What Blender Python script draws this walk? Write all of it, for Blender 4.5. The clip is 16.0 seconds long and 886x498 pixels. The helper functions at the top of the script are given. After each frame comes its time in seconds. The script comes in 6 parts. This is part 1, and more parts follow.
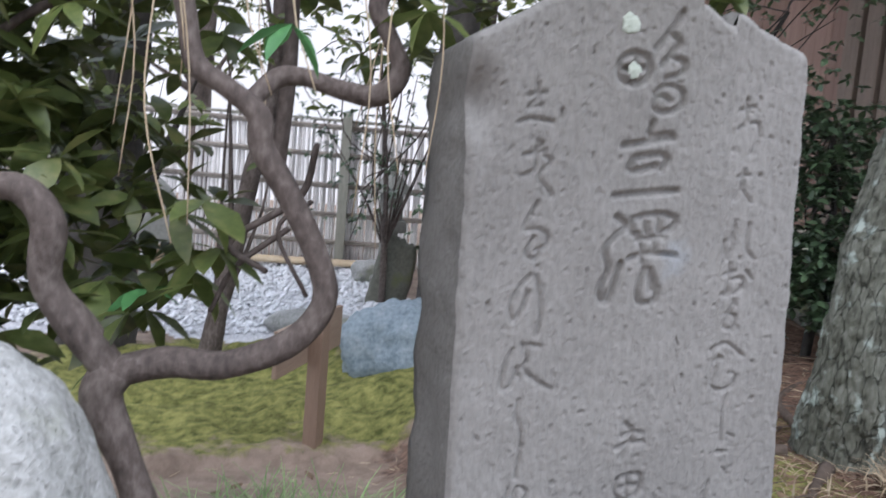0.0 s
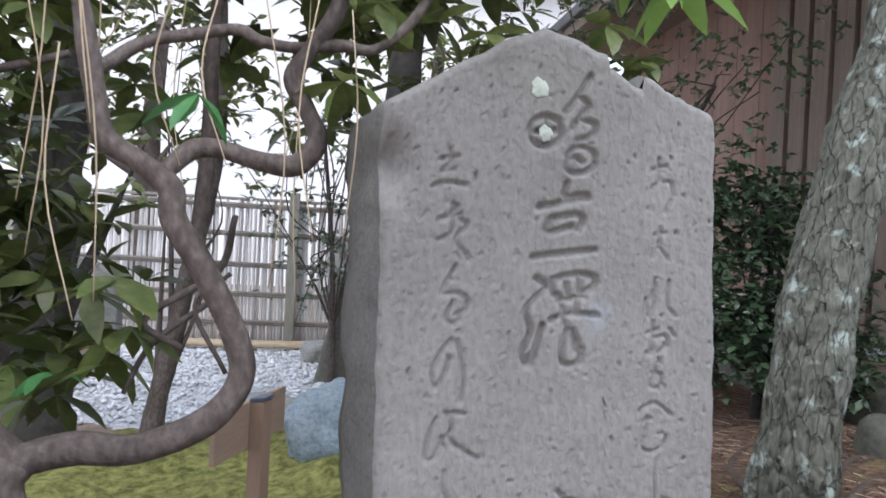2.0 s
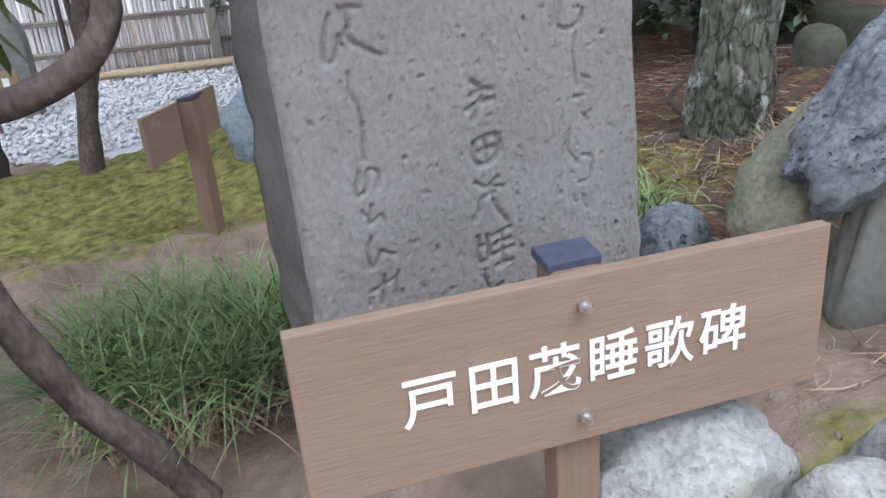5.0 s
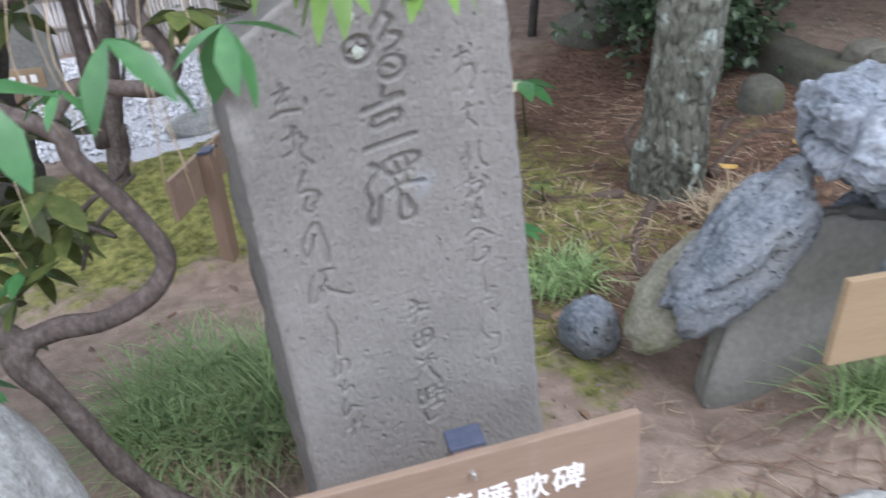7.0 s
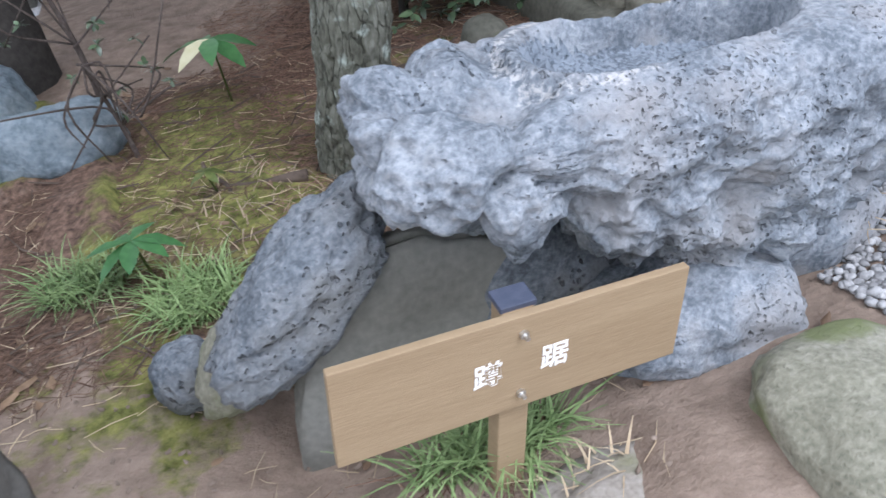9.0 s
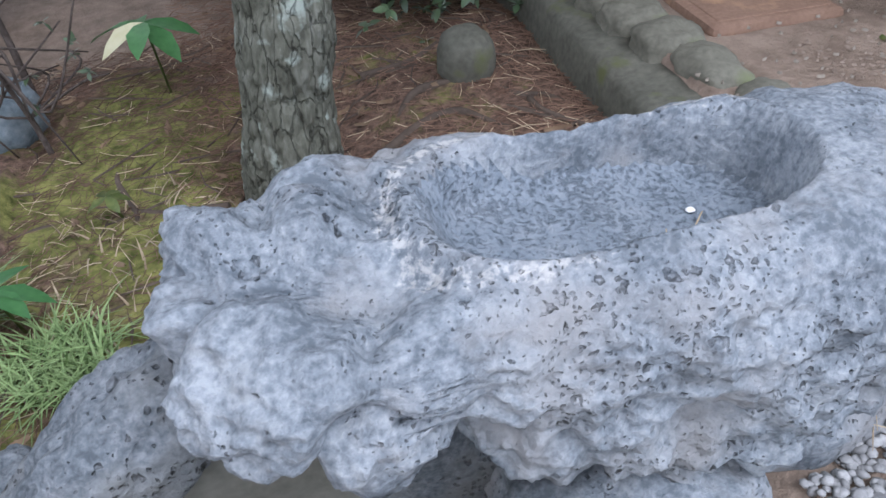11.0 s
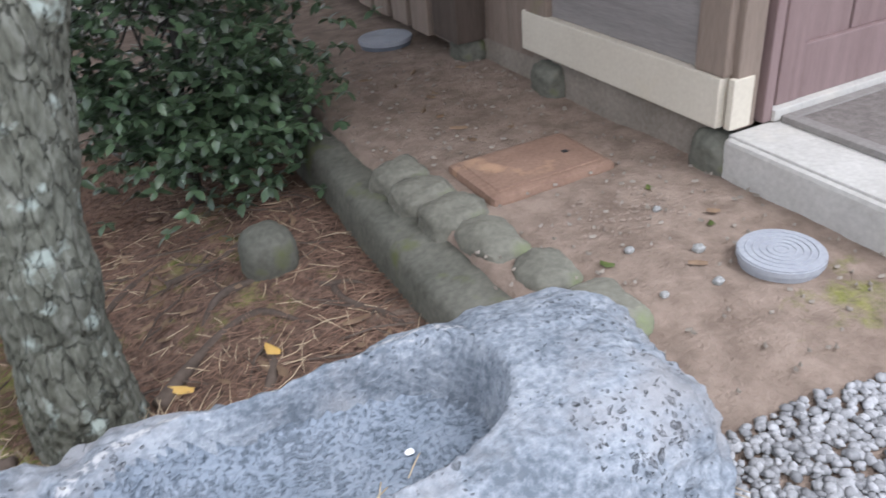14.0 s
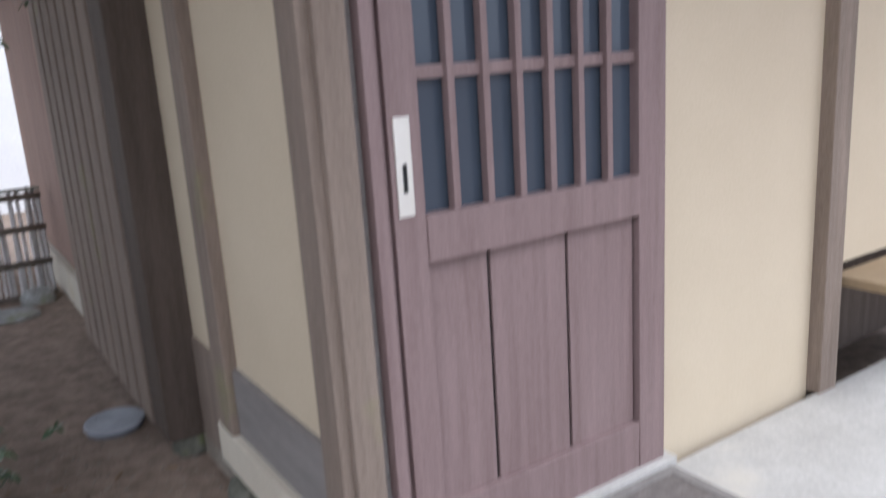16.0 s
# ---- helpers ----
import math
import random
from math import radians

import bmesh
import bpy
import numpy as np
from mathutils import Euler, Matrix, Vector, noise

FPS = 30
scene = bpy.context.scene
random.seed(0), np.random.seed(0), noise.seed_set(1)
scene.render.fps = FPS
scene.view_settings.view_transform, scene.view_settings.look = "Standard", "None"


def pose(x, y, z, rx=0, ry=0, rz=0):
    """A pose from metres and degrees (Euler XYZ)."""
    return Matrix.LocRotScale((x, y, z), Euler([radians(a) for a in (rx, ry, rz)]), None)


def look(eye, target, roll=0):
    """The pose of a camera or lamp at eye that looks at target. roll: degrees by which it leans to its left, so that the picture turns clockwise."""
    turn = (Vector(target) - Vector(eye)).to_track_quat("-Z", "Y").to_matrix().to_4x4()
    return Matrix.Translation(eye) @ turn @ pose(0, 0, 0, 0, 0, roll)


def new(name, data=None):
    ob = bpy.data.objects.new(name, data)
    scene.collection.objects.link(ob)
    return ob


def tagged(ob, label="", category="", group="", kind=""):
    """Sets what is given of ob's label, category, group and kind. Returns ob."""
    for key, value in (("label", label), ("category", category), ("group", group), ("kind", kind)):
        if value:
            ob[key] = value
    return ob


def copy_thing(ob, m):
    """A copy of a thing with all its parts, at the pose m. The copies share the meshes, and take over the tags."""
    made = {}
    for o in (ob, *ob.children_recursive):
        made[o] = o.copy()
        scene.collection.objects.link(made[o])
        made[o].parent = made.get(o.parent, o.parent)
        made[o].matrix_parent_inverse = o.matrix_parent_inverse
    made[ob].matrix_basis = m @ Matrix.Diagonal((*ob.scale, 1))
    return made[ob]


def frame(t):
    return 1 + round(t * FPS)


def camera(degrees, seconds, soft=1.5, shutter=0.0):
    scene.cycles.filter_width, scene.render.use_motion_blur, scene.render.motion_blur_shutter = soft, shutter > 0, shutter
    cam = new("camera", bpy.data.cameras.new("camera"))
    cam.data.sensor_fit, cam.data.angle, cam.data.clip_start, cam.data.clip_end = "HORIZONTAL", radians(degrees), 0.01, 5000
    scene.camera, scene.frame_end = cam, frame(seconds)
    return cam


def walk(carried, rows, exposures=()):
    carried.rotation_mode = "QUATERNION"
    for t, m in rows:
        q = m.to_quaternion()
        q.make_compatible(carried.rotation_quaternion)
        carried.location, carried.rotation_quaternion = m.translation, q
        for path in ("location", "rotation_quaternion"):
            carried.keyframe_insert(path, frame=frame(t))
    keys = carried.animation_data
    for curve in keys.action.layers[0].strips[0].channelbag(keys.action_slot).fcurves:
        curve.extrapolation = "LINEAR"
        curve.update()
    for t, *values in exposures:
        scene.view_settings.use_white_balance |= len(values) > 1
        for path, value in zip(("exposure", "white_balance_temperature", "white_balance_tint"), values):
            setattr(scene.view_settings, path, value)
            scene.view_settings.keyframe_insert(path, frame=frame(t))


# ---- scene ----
cam = camera(59.7, 16.0, shutter=0.3)
PATH = [
    (0, (0.059, 0.021, 1.047), (0.278, 1.997, 0.831), 4.8),
    (0.5, (0.081, 0.005, 1.064), (0.379, 1.982, 1.006), 2.5),
    (1, (0.085, 0.001, 1.064), (0.375, 1.98, 1.082), 2.0),
    (1.5, (0.086, 0.013, 1.053), (0.381, 1.991, 1.086), 2.5),
    (2, (0.101, 0.028, 1.036), (0.421, 2.003, 1.029), 3.0),
    (2.5, (0.134, 0.05, 0.98), (0.542, 2.002, 0.86), 3.8),
    (3, (0.137, 0.048, 0.907), (0.626, 1.931, 0.441), 1.5),
    (3.2, (0.133, 0.05, 0.903), (0.643, 1.899, 0.337), 1.6),
    (5.3, (0.158, 0.056, 0.92), (0.532, 1.876, 0.181), -5.7),
    (5.5, (0.155, 0.055, 0.932), (0.523, 1.888, 0.222), -5.8),
    (6, (0.116, 0.052, 1.011), (0.461, 1.927, 0.405), -5.5),
    (6.5, (0.14, -0.011, 1.188), (0.406, 1.84, 0.48), -5.3),
    (7, (0.233, -0.164, 1.396), (0.566, 1.569, 0.456), -4.9),
    (7.5, (0.407, -0.228, 1.436), (0.901, 1.396, 0.379), -4.2),
    (8, (0.629, -0.235, 1.452), (1.136, 1.342, 0.331), -3.7),
    (8.5, (0.824, -0.101, 1.414), (1.335, 1.471, 0.287), -4.8),
    (9, (0.976, 0.031, 1.366), (1.469, 1.591, 0.216), -6.2),
    (9.2, (1.033, 0.071, 1.354), (1.51, 1.619, 0.181), -5.5),
    (11.3, (1.317, 0.389, 1.424), (1.731, 1.861, 0.135), -1.4),
    (11.5, (1.342, 0.384, 1.428), (1.751, 1.854, 0.134), -1.7),
    (12, (1.386, 0.376, 1.447), (1.831, 1.839, 0.158), -1.7),
    (12.5, (1.437, 0.364, 1.465), (1.915, 1.857, 0.224), -3.5),
    (13, (1.495, 0.335, 1.49), (2.013, 1.875, 0.324), -6.0),
    (13.5, (1.526, 0.326, 1.499), (2.092, 1.906, 0.411), -6.5),
    (14, (1.56, 0.385, 1.522), (2.263, 1.946, 0.488), -5.5),
    (14.5, (1.676, 0.361, 1.521), (2.544, 1.864, 0.526), -8.2),
    (15, (2.023, 0.294, 1.575), (2.899, 1.817, 0.62), -6.7),
    (15.3, (2.154, 0.244, 1.71), (2.927, 1.823, 0.756), -8.5),
    (15.5, (2.258, 0.249, 1.78), (3.018, 1.844, 0.844), -9.0),
    (15.7, (2.2, 0.236, 1.812), (3.111, 1.844, 1.048), -5.5),
    (16, (2.299, 0.305, 1.908), (3.364, 1.931, 1.437), -3.7),
]
walk(cam, [(t, look(eye, target, roll)) for t, eye, target, roll in PATH], [(0.0, 0.5, 5750, 13.5), (3.2, 0.52, 5750, 13.5), (5.5, 0.45, 5730, 13.5), (6.5, 0.62, 5720, 13.5), (9.2, 0.58, 5680, 13.5), (11.4, 0.42, 5650, 13.5), (12.5, 0.48, 5680, 13.5), (14.0, 0.68, 5800, 13.5), (15.0, 0.5, 5750, 13.5), (16.0, 0.42, 5700, 13.5)])

# ---- world, sun, exposure ----
world = bpy.data.worlds.new("sky")
scene.world = world
world.use_nodes = True
wn = world.node_tree
sky = wn.nodes.new("ShaderNodeTexSky")
sky.sky_type, sky.sun_disc = "NISHITA", False
sky.sun_elevation, sky.sun_rotation = radians(52), radians(222)
sky.air_density, sky.dust_density, sky.ozone_density = 1.0, 5.0, 1.0
haze = wn.nodes.new("ShaderNodeMix")
haze.data_type = "RGBA"
haze.inputs[0].default_value = 0.72
haze.inputs[7].default_value = (9.8, 10.0, 10.3, 1)
wn.links.new(sky.outputs[0], haze.inputs[6])
wn.links.new(haze.outputs[2], wn.nodes["Background"].inputs[0])
wn.nodes["Background"].inputs[1].default_value = 0.15
sun = new("sun", bpy.data.lights.new("sun", "SUN"))
sun.data.energy, sun.data.angle, sun.data.color = 1.6, radians(30), (1.0, 0.98, 0.96)
sun.matrix_world = look((0, 0, 0), (-0.45, 0.5, -1.0))


# ---- materials ----
def material(name, colours, scale=8.0, rough=0.8, bump=0.3, fine=60.0, metal=0.0, spec=0.3, stretch=(1, 1, 1), vary=0.0, spots=None, spot_scale=5.0, spot_cut=0.58, pits=0.0, pit_scale=40.0, pit_shade=0.0, cracks=0.0, crack_scale=15.0, thin=0.0, flecks=0.0, fleck_scale=40.0):
    """Two scales of noise between colours, fine relief, optional stains, pits and variation from object to object."""
    m = bpy.data.materials.new(name)
    m.use_nodes = True
    n, l = m.node_tree.nodes, m.node_tree.links
    b = n["Principled BSDF"]
    co = n.new("ShaderNodeTexCoord")
    mp = n.new("ShaderNodeMapping")
    mp.inputs["Scale"].default_value = stretch
    l.new(co.outputs["Object"], mp.inputs["Vector"])
    a = n.new("ShaderNodeTexNoise")
    a.inputs["Scale"].default_value, a.inputs["Detail"].default_value, a.inputs["Roughness"].default_value = scale, 6, 0.62
    l.new(mp.outputs[0], a.inputs["Vector"])
    f = n.new("ShaderNodeTexNoise")
    f.inputs["Scale"].default_value, f.inputs["Detail"].default_value = fine, 5
    l.new(mp.outputs[0], f.inputs["Vector"])
    mix = n.new("ShaderNodeMix")
    mix.inputs[0].default_value = 0.45
    l.new(a.outputs[0], mix.inputs[2])
    l.new(f.outputs[0], mix.inputs[3])
    ramp = n.new("ShaderNodeValToRGB")
    el = ramp.color_ramp.elements
    el[0].position, el[1].position = 0.32, 0.68
    for i, c in enumerate(colours):
        e = el[0] if i == 0 else el[-1] if i == len(colours) - 1 else el.new(0.32 + 0.36 * i / (len(colours) - 1))
        e.color = (*c, 1)
    l.new(mix.outputs[0], ramp.inputs[0])
    colour = ramp.outputs[0]
    if spots:
        s = n.new("ShaderNodeTexNoise")
        s.inputs["Scale"].default_value, s.inputs["Detail"].default_value = spot_scale, 7
        l.new(co.outputs["Object"], s.inputs["Vector"])
        r = n.new("ShaderNodeMapRange")
        r.inputs[1].default_value, r.inputs[2].default_value = spot_cut, spot_cut + 0.1
        l.new(s.outputs[0], r.inputs[0])
        mx = n.new("ShaderNodeMix")
        mx.data_type = "RGBA"
        l.new(r.outputs[0], mx.inputs[0])
        l.new(colour, mx.inputs[6])
        mx.inputs[7].default_value = (*spots, 1)
        colour = mx.outputs[2]
    if vary:
        oi = n.new("ShaderNodeObjectInfo")
        geo = n.new("ShaderNodeNewGeometry")
        add = n.new("ShaderNodeMath")
        add.operation = "ADD"
        l.new(oi.outputs["Random"], add.inputs[0])
        l.new(geo.outputs["Random Per Island"], add.inputs[1])
        vr = n.new("ShaderNodeMapRange")
        vr.inputs[2].default_value = 2.0
        vr.inputs[3].default_value, vr.inputs[4].default_value = 1 - vary, 1 + vary
        l.new(add.outputs[0], vr.inputs[0])
        hs = n.new("ShaderNodeHueSaturation")
        l.new(vr.outputs[0], hs.inputs["Value"])
        l.new(colour, hs.inputs["Color"])
        colour = hs.outputs[0]
    def darkened(source, low, high, amount, colour):
        r = n.new("ShaderNodeMapRange")
        r.inputs[1].default_value, r.inputs[2].default_value, r.inputs[3].default_value, r.inputs[4].default_value = low, high, 1 - amount, 1
        l.new(source, r.inputs[0])
        mx = n.new("ShaderNodeMix")
        mx.data_type, mx.blend_type = "RGBA", "MULTIPLY"
        mx.inputs[0].default_value = 1
        l.new(colour, mx.inputs[6])
        l.new(r.outputs[0], mx.inputs[7])
        hr = n.new("ShaderNodeMapRange")
        hr.inputs[1].default_value, hr.inputs[2].default_value = low, high
        l.new(source, hr.inputs[0])
        return mx.outputs[2], hr.outputs[0]

    warp = n.new("ShaderNodeVectorMath")
    warp.operation = "MULTIPLY_ADD"
    warp.inputs[1].default_value = (0.018, 0.018, 0.018)
    l.new(f.outputs["Color"], warp.inputs[0])
    l.new(mp.outputs[0], warp.inputs[2])
    extra = []
    if pits:
        for sc, am in ((pit_scale, 1.0), (pit_scale * 2.6, 0.7)):
            v = n.new("ShaderNodeTexVoronoi")
            v.inputs["Scale"].default_value = sc
            l.new(warp.outputs[0], v.inputs["Vector"])
            # Each pit gets painted shade in the colour besides its relief.
            colour, h = darkened(v.outputs["Distance"], 0.06, 0.26, pit_shade * am, colour)
            extra.append((h, pits * am * .3))
    if flecks:
        k = n.new("ShaderNodeTexNoise")
        k.inputs["Scale"].default_value, k.inputs["Detail"].default_value, k.inputs["Roughness"].default_value = fleck_scale, 4, 0.6
        l.new(co.outputs["Object"], k.inputs["Vector"])
        big = n.new("ShaderNodeTexNoise")
        big.inputs["Scale"].default_value, big.inputs["Detail"].default_value = fleck_scale * 0.13, 3
        l.new(co.outputs["Object"], big.inputs["Vector"])
        where = n.new("ShaderNodeMath")
        where.operation = "MULTIPLY_ADD"
        where.inputs[1].default_value = 0.5
        l.new(big.outputs[0], where.inputs[0])
        l.new(k.outputs[0], where.inputs[2])
        colour, h = darkened(where.outputs[0], 0.58, 0.74, flecks, colour)
        extra.append((h, flecks))
    if cracks:
        v = n.new("ShaderNodeTexVoronoi")
        v.feature = "DISTANCE_TO_EDGE"
        v.inputs["Scale"].default_value = crack_scale
        l.new(warp.outputs[0], v.inputs["Vector"])
        colour, h = darkened(v.outputs["Distance"], 0.0, 0.04, cracks, colour)
        extra.append((h, cracks * 2.5))
    l.new(colour, b.inputs["Base Color"])
    b.inputs["Roughness"].default_value, b.inputs["Metallic"].default_value = rough, metal
    b.inputs["Specular IOR Level"].default_value = spec
    height = mix.outputs[0]
    for h, am in extra:
        ad = n.new("ShaderNodeMath")
        ad.operation = "MULTIPLY_ADD"
        ad.inputs[1].default_value = am
        l.new(h, ad.inputs[0])
        l.new(height, ad.inputs[2])
        height = ad.outputs[0]
    if thin:
        tr = n.new("ShaderNodeBsdfTranslucent")
        l.new(colour, tr.inputs[0])
        ms = n.new("ShaderNodeMixShader")
        ms.inputs[0].default_value = thin
        l.new(b.outputs[0], ms.inputs[1])
        l.new(tr.outputs[0], ms.inputs[2])
        l.new(ms.outputs[0], n["Material Output"].inputs[0])
    bp = n.new("ShaderNodeBump")
    bp.inputs["Strength"].default_value, bp.inputs["Distance"].default_value = bump, 0.01
    l.new(height, bp.inputs["Height"])
    l.new(bp.outputs[0], b.inputs["Normal"])
    return m


def lava_material(name, tones, warm, pit_scale, depth, hole_shade):
    """Vesicular lava: blotched tones, warm stains, pits of many sizes and a pale mineral crust where the attribute says."""
    m = bpy.data.materials.new(name)
    m.use_nodes = True
    n, l = m.node_tree.nodes, m.node_tree.links
    b = n["Principled BSDF"]
    co = n.new("ShaderNodeTexCoord").outputs["Object"]

    def cloud(scale, detail=6, rough=.62):
        t = n.new("ShaderNodeTexNoise")
        t.inputs["Scale"].default_value, t.inputs["Detail"].default_value, t.inputs["Roughness"].default_value = scale, detail, rough
        l.new(co, t.inputs["Vector"])
        return t

    def maths(op, a, z, third=None):
        k = n.new("ShaderNodeMath")
        k.operation = op
        for i, q in enumerate((a, z, third)):
            if q is None:
                continue
            if isinstance(q, float):
                k.inputs[i].default_value = q
            else:
                l.new(q, k.inputs[i])
        return k.outputs[0]

    def span(src, a, z, lo, hi):
        r = n.new("ShaderNodeMapRange")
        for i, q in enumerate((a, z, lo, hi)):
            r.inputs[i + 1].default_value = q
        l.new(src, r.inputs[0])
        return r.outputs[0]

    def mixed(fac, a, z, mode="MIX"):
        x = n.new("ShaderNodeMix")
        x.data_type, x.blend_type = "RGBA", mode
        if isinstance(fac, float):
            x.inputs[0].default_value = fac
        else:
            l.new(fac, x.inputs[0])
        l.new(a, x.inputs[6])
        if isinstance(z, tuple):
            x.inputs[7].default_value = (*z, 1)
        else:
            l.new(z, x.inputs[7])
        return x.outputs[2]

    big, fine, grit = cloud(8).outputs[0], cloud(95).outputs[0], cloud(230, 3)
    tone = maths("MULTIPLY_ADD", fine, .5, maths("MULTIPLY", big, .5))
    ramp = n.new("ShaderNodeValToRGB")
    el = ramp.color_ramp.elements
    el[0].position, el[1].position = .4, .6
    mid = el.new(.49)
    for e, c in zip((el[0], mid, el[-1]), tones):
        e.color = (*c, 1)
    l.new(tone, ramp.inputs[0])
    colour = mixed(span(cloud(4.5).outputs[0], .5, .64, 0, .75), ramp.outputs[0], warm)
    warp = n.new("ShaderNodeVectorMath")
    warp.operation = "MULTIPLY_ADD"
    warp.inputs[1].default_value = (.02, .02, .02)
    l.new(cloud(45, 3).outputs["Color"], warp.inputs[0])
    l.new(co, warp.inputs[2])
    relief = maths("MULTIPLY_ADD", fine, .45, maths("MULTIPLY", grit.outputs[0], .12))
    where = span(cloud(6).outputs[0], .42, .62, .12, 1)
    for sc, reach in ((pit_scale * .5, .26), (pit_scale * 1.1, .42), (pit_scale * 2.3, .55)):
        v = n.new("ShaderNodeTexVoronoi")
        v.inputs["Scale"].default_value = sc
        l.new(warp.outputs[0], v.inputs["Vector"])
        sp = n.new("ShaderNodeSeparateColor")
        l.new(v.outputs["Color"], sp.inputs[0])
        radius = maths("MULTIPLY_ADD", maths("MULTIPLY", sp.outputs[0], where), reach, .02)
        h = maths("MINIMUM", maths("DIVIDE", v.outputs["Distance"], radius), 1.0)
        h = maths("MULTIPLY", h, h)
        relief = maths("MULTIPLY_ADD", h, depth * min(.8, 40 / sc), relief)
        # Pit bottoms are multiplied darker: their shade is put into the colour.
        colour = mixed(1.0, colour, span(h, 0, .7, 1 - hole_shade * sc / 80, 1), "MULTIPLY")
    at = n.new("ShaderNodeAttribute")
    at.attribute_name = "crust"
    flaky = span(maths("MULTIPLY_ADD", fine, .8, maths("MULTIPLY_ADD", at.outputs["Fac"], .5, -.5)), .26, .38, 0, .7)
    colour = mixed(flaky, colour, (.5, .49, .475))
    l.new(colour, b.inputs["Base Color"])
    b.inputs["Roughness"].default_value = .86
    b.inputs["Specular IOR Level"].default_value = .3
    bp = n.new("ShaderNodeBump")
    bp.inputs["Strength"].default_value, bp.inputs["Distance"].default_value = 1.0, .009
    l.new(relief, bp.inputs["Height"])
    l.new(bp.outputs[0], b.inputs["Normal"])
    return m


STELE = material("grey_tuff", [(0.168, 0.161, 0.149), (0.214, 0.206, 0.19), (0.26, 0.25, 0.233)], 5, 0.9, 0.32, 170, flecks=.1, fleck_scale=150, pits=.9, pit_scale=70, pit_shade=.1, spots=(0.25, 0.262, 0.268), spot_scale=9, spot_cut=0.66, stretch=(1, 1, 0.45))
# The same tuff made darker: shade on the stele's sides is in the colour.
STELE_SHADED = material("grey_tuff_shaded", [(0.11, 0.105, 0.095), (0.17, 0.165, 0.15)], 9, 0.9, 0.7, 120)
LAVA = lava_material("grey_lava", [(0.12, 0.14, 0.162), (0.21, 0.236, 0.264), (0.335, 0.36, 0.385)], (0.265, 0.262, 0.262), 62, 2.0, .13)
BASIN = material("grey_lava_hollow", [(0.115, 0.14, 0.168), (0.2, 0.235, 0.275), (0.28, 0.31, 0.345)], 12, 0.75, 0.8, 130, flecks=.25, fleck_scale=130, pits=.8, pit_scale=90, pit_shade=.15)
DARKLAVA = lava_material("dark_lava", [(0.085, 0.1, 0.115), (0.155, 0.175, 0.195), (0.26, 0.28, 0.3)], (0.16, 0.165, 0.16), 46, 2.0, .22)
SLAB = material("green_grey_slab", [(0.14, 0.143, 0.123), (0.255, 0.252, 0.225)], 6, 0.85, 0.4, 60)
MOSSGRANITE = material("mossy_granite", [(0.13, 0.13, 0.095), (0.23, 0.225, 0.17), (0.34, 0.33, 0.27)], 7, 0.9, 0.6, 110, pits=.5, pit_scale=60, pit_shade=.2, spots=(0.15, 0.17, 0.08), spot_scale=5, spot_cut=.54)
FLATSTONE = material("worn_flat_stone", [(0.17, 0.15, 0.125), (0.27, 0.245, 0.21), (0.36, 0.335, 0.295)], 7, 0.9, 0.5, 110, spots=(0.2, 0.2, 0.12), spot_scale=6, spot_cut=.58)
GRANITE = material("pale_granite", [(0.16, 0.163, 0.147), (0.32, 0.322, 0.305), (0.46, 0.46, 0.445)], 8, 0.85, 0.8, 120, pits=.5, pit_scale=60, pit_shade=.2, spots=(0.24, 0.25, 0.18), spot_scale=5, spot_cut=.57)
BLUEROCK = material("blue_rock", [(0.09, 0.12, 0.14), (0.19, 0.235, 0.265), (0.3, 0.34, 0.365)], 9, 0.8, 1.0, 60)
MOSSROCK = material("mossy_stone", [(0.075, 0.077, 0.06), (0.165, 0.16, 0.13)], 9, 0.9, 0.5, 60, spots=(0.12, 0.13, 0.06), spot_scale=8)
EDGE = material("edging_stone", [(0.1, 0.097, 0.076), (0.195, 0.19, 0.152)], 10, 0.9, 0.5, 70, spots=(0.15, 0.17, 0.09), spot_scale=7, vary=0.2)
PEBBLE = material("pebble", [(0.2, 0.203, 0.208), (0.46, 0.46, 0.455)], 30, 0.75, 0.2, 150, vary=0.55)
WHITEPEBBLE = material("white_pebble", [(0.55, 0.56, 0.57), (0.75, 0.76, 0.77)], 30, 0.8, 0.2, 150, vary=0.25)
BOARD = material("brown_board", [(0.2, 0.142, 0.1), (0.285, 0.208, 0.152)], 6, 0.6, 0.15, 90, stretch=(0.3, 1, 5), spots=(0.29, 0.225, 0.17), spot_scale=7, spot_cut=0.62)
BOARD_OLD = material("tan_board", [(0.25, 0.18, 0.105), (0.34, 0.255, 0.155)], 6, 0.65, 0.2, 80, stretch=(0.3, 1, 5), spots=(0.4, 0.33, 0.24), spot_scale=6, spot_cut=0.66)
POSTWOOD = material("brown_post", [(0.17, 0.115, 0.08), (0.25, 0.175, 0.125)], 6, 0.65, 0.2, 80, stretch=(5, 5, 0.3))
CAP = material("dark_cap", [(0.045, 0.055, 0.085), (0.075, 0.085, 0.12)], 20, 0.45, 0.1, 80)
WHITE = material("white_paint", [(0.8, 0.79, 0.76), (0.86, 0.85, 0.83)], 30, 0.6, 0.1, 100)
STEEL = material("bolt_steel", [(0.5, 0.49, 0.46), (0.68, 0.67, 0.64)], 60, 0.35, 0.1, 200, metal=0.9)
BARK = material("pine_bark", [(0.045, 0.045, 0.034), (0.135, 0.138, 0.108), (0.22, 0.225, 0.19)], 34, 0.95, 1.0, 110, stretch=(1, 1, 0.3), cracks=.2, crack_scale=30, spots=(0.38, 0.43, 0.38), spot_scale=18, spot_cut=0.59)
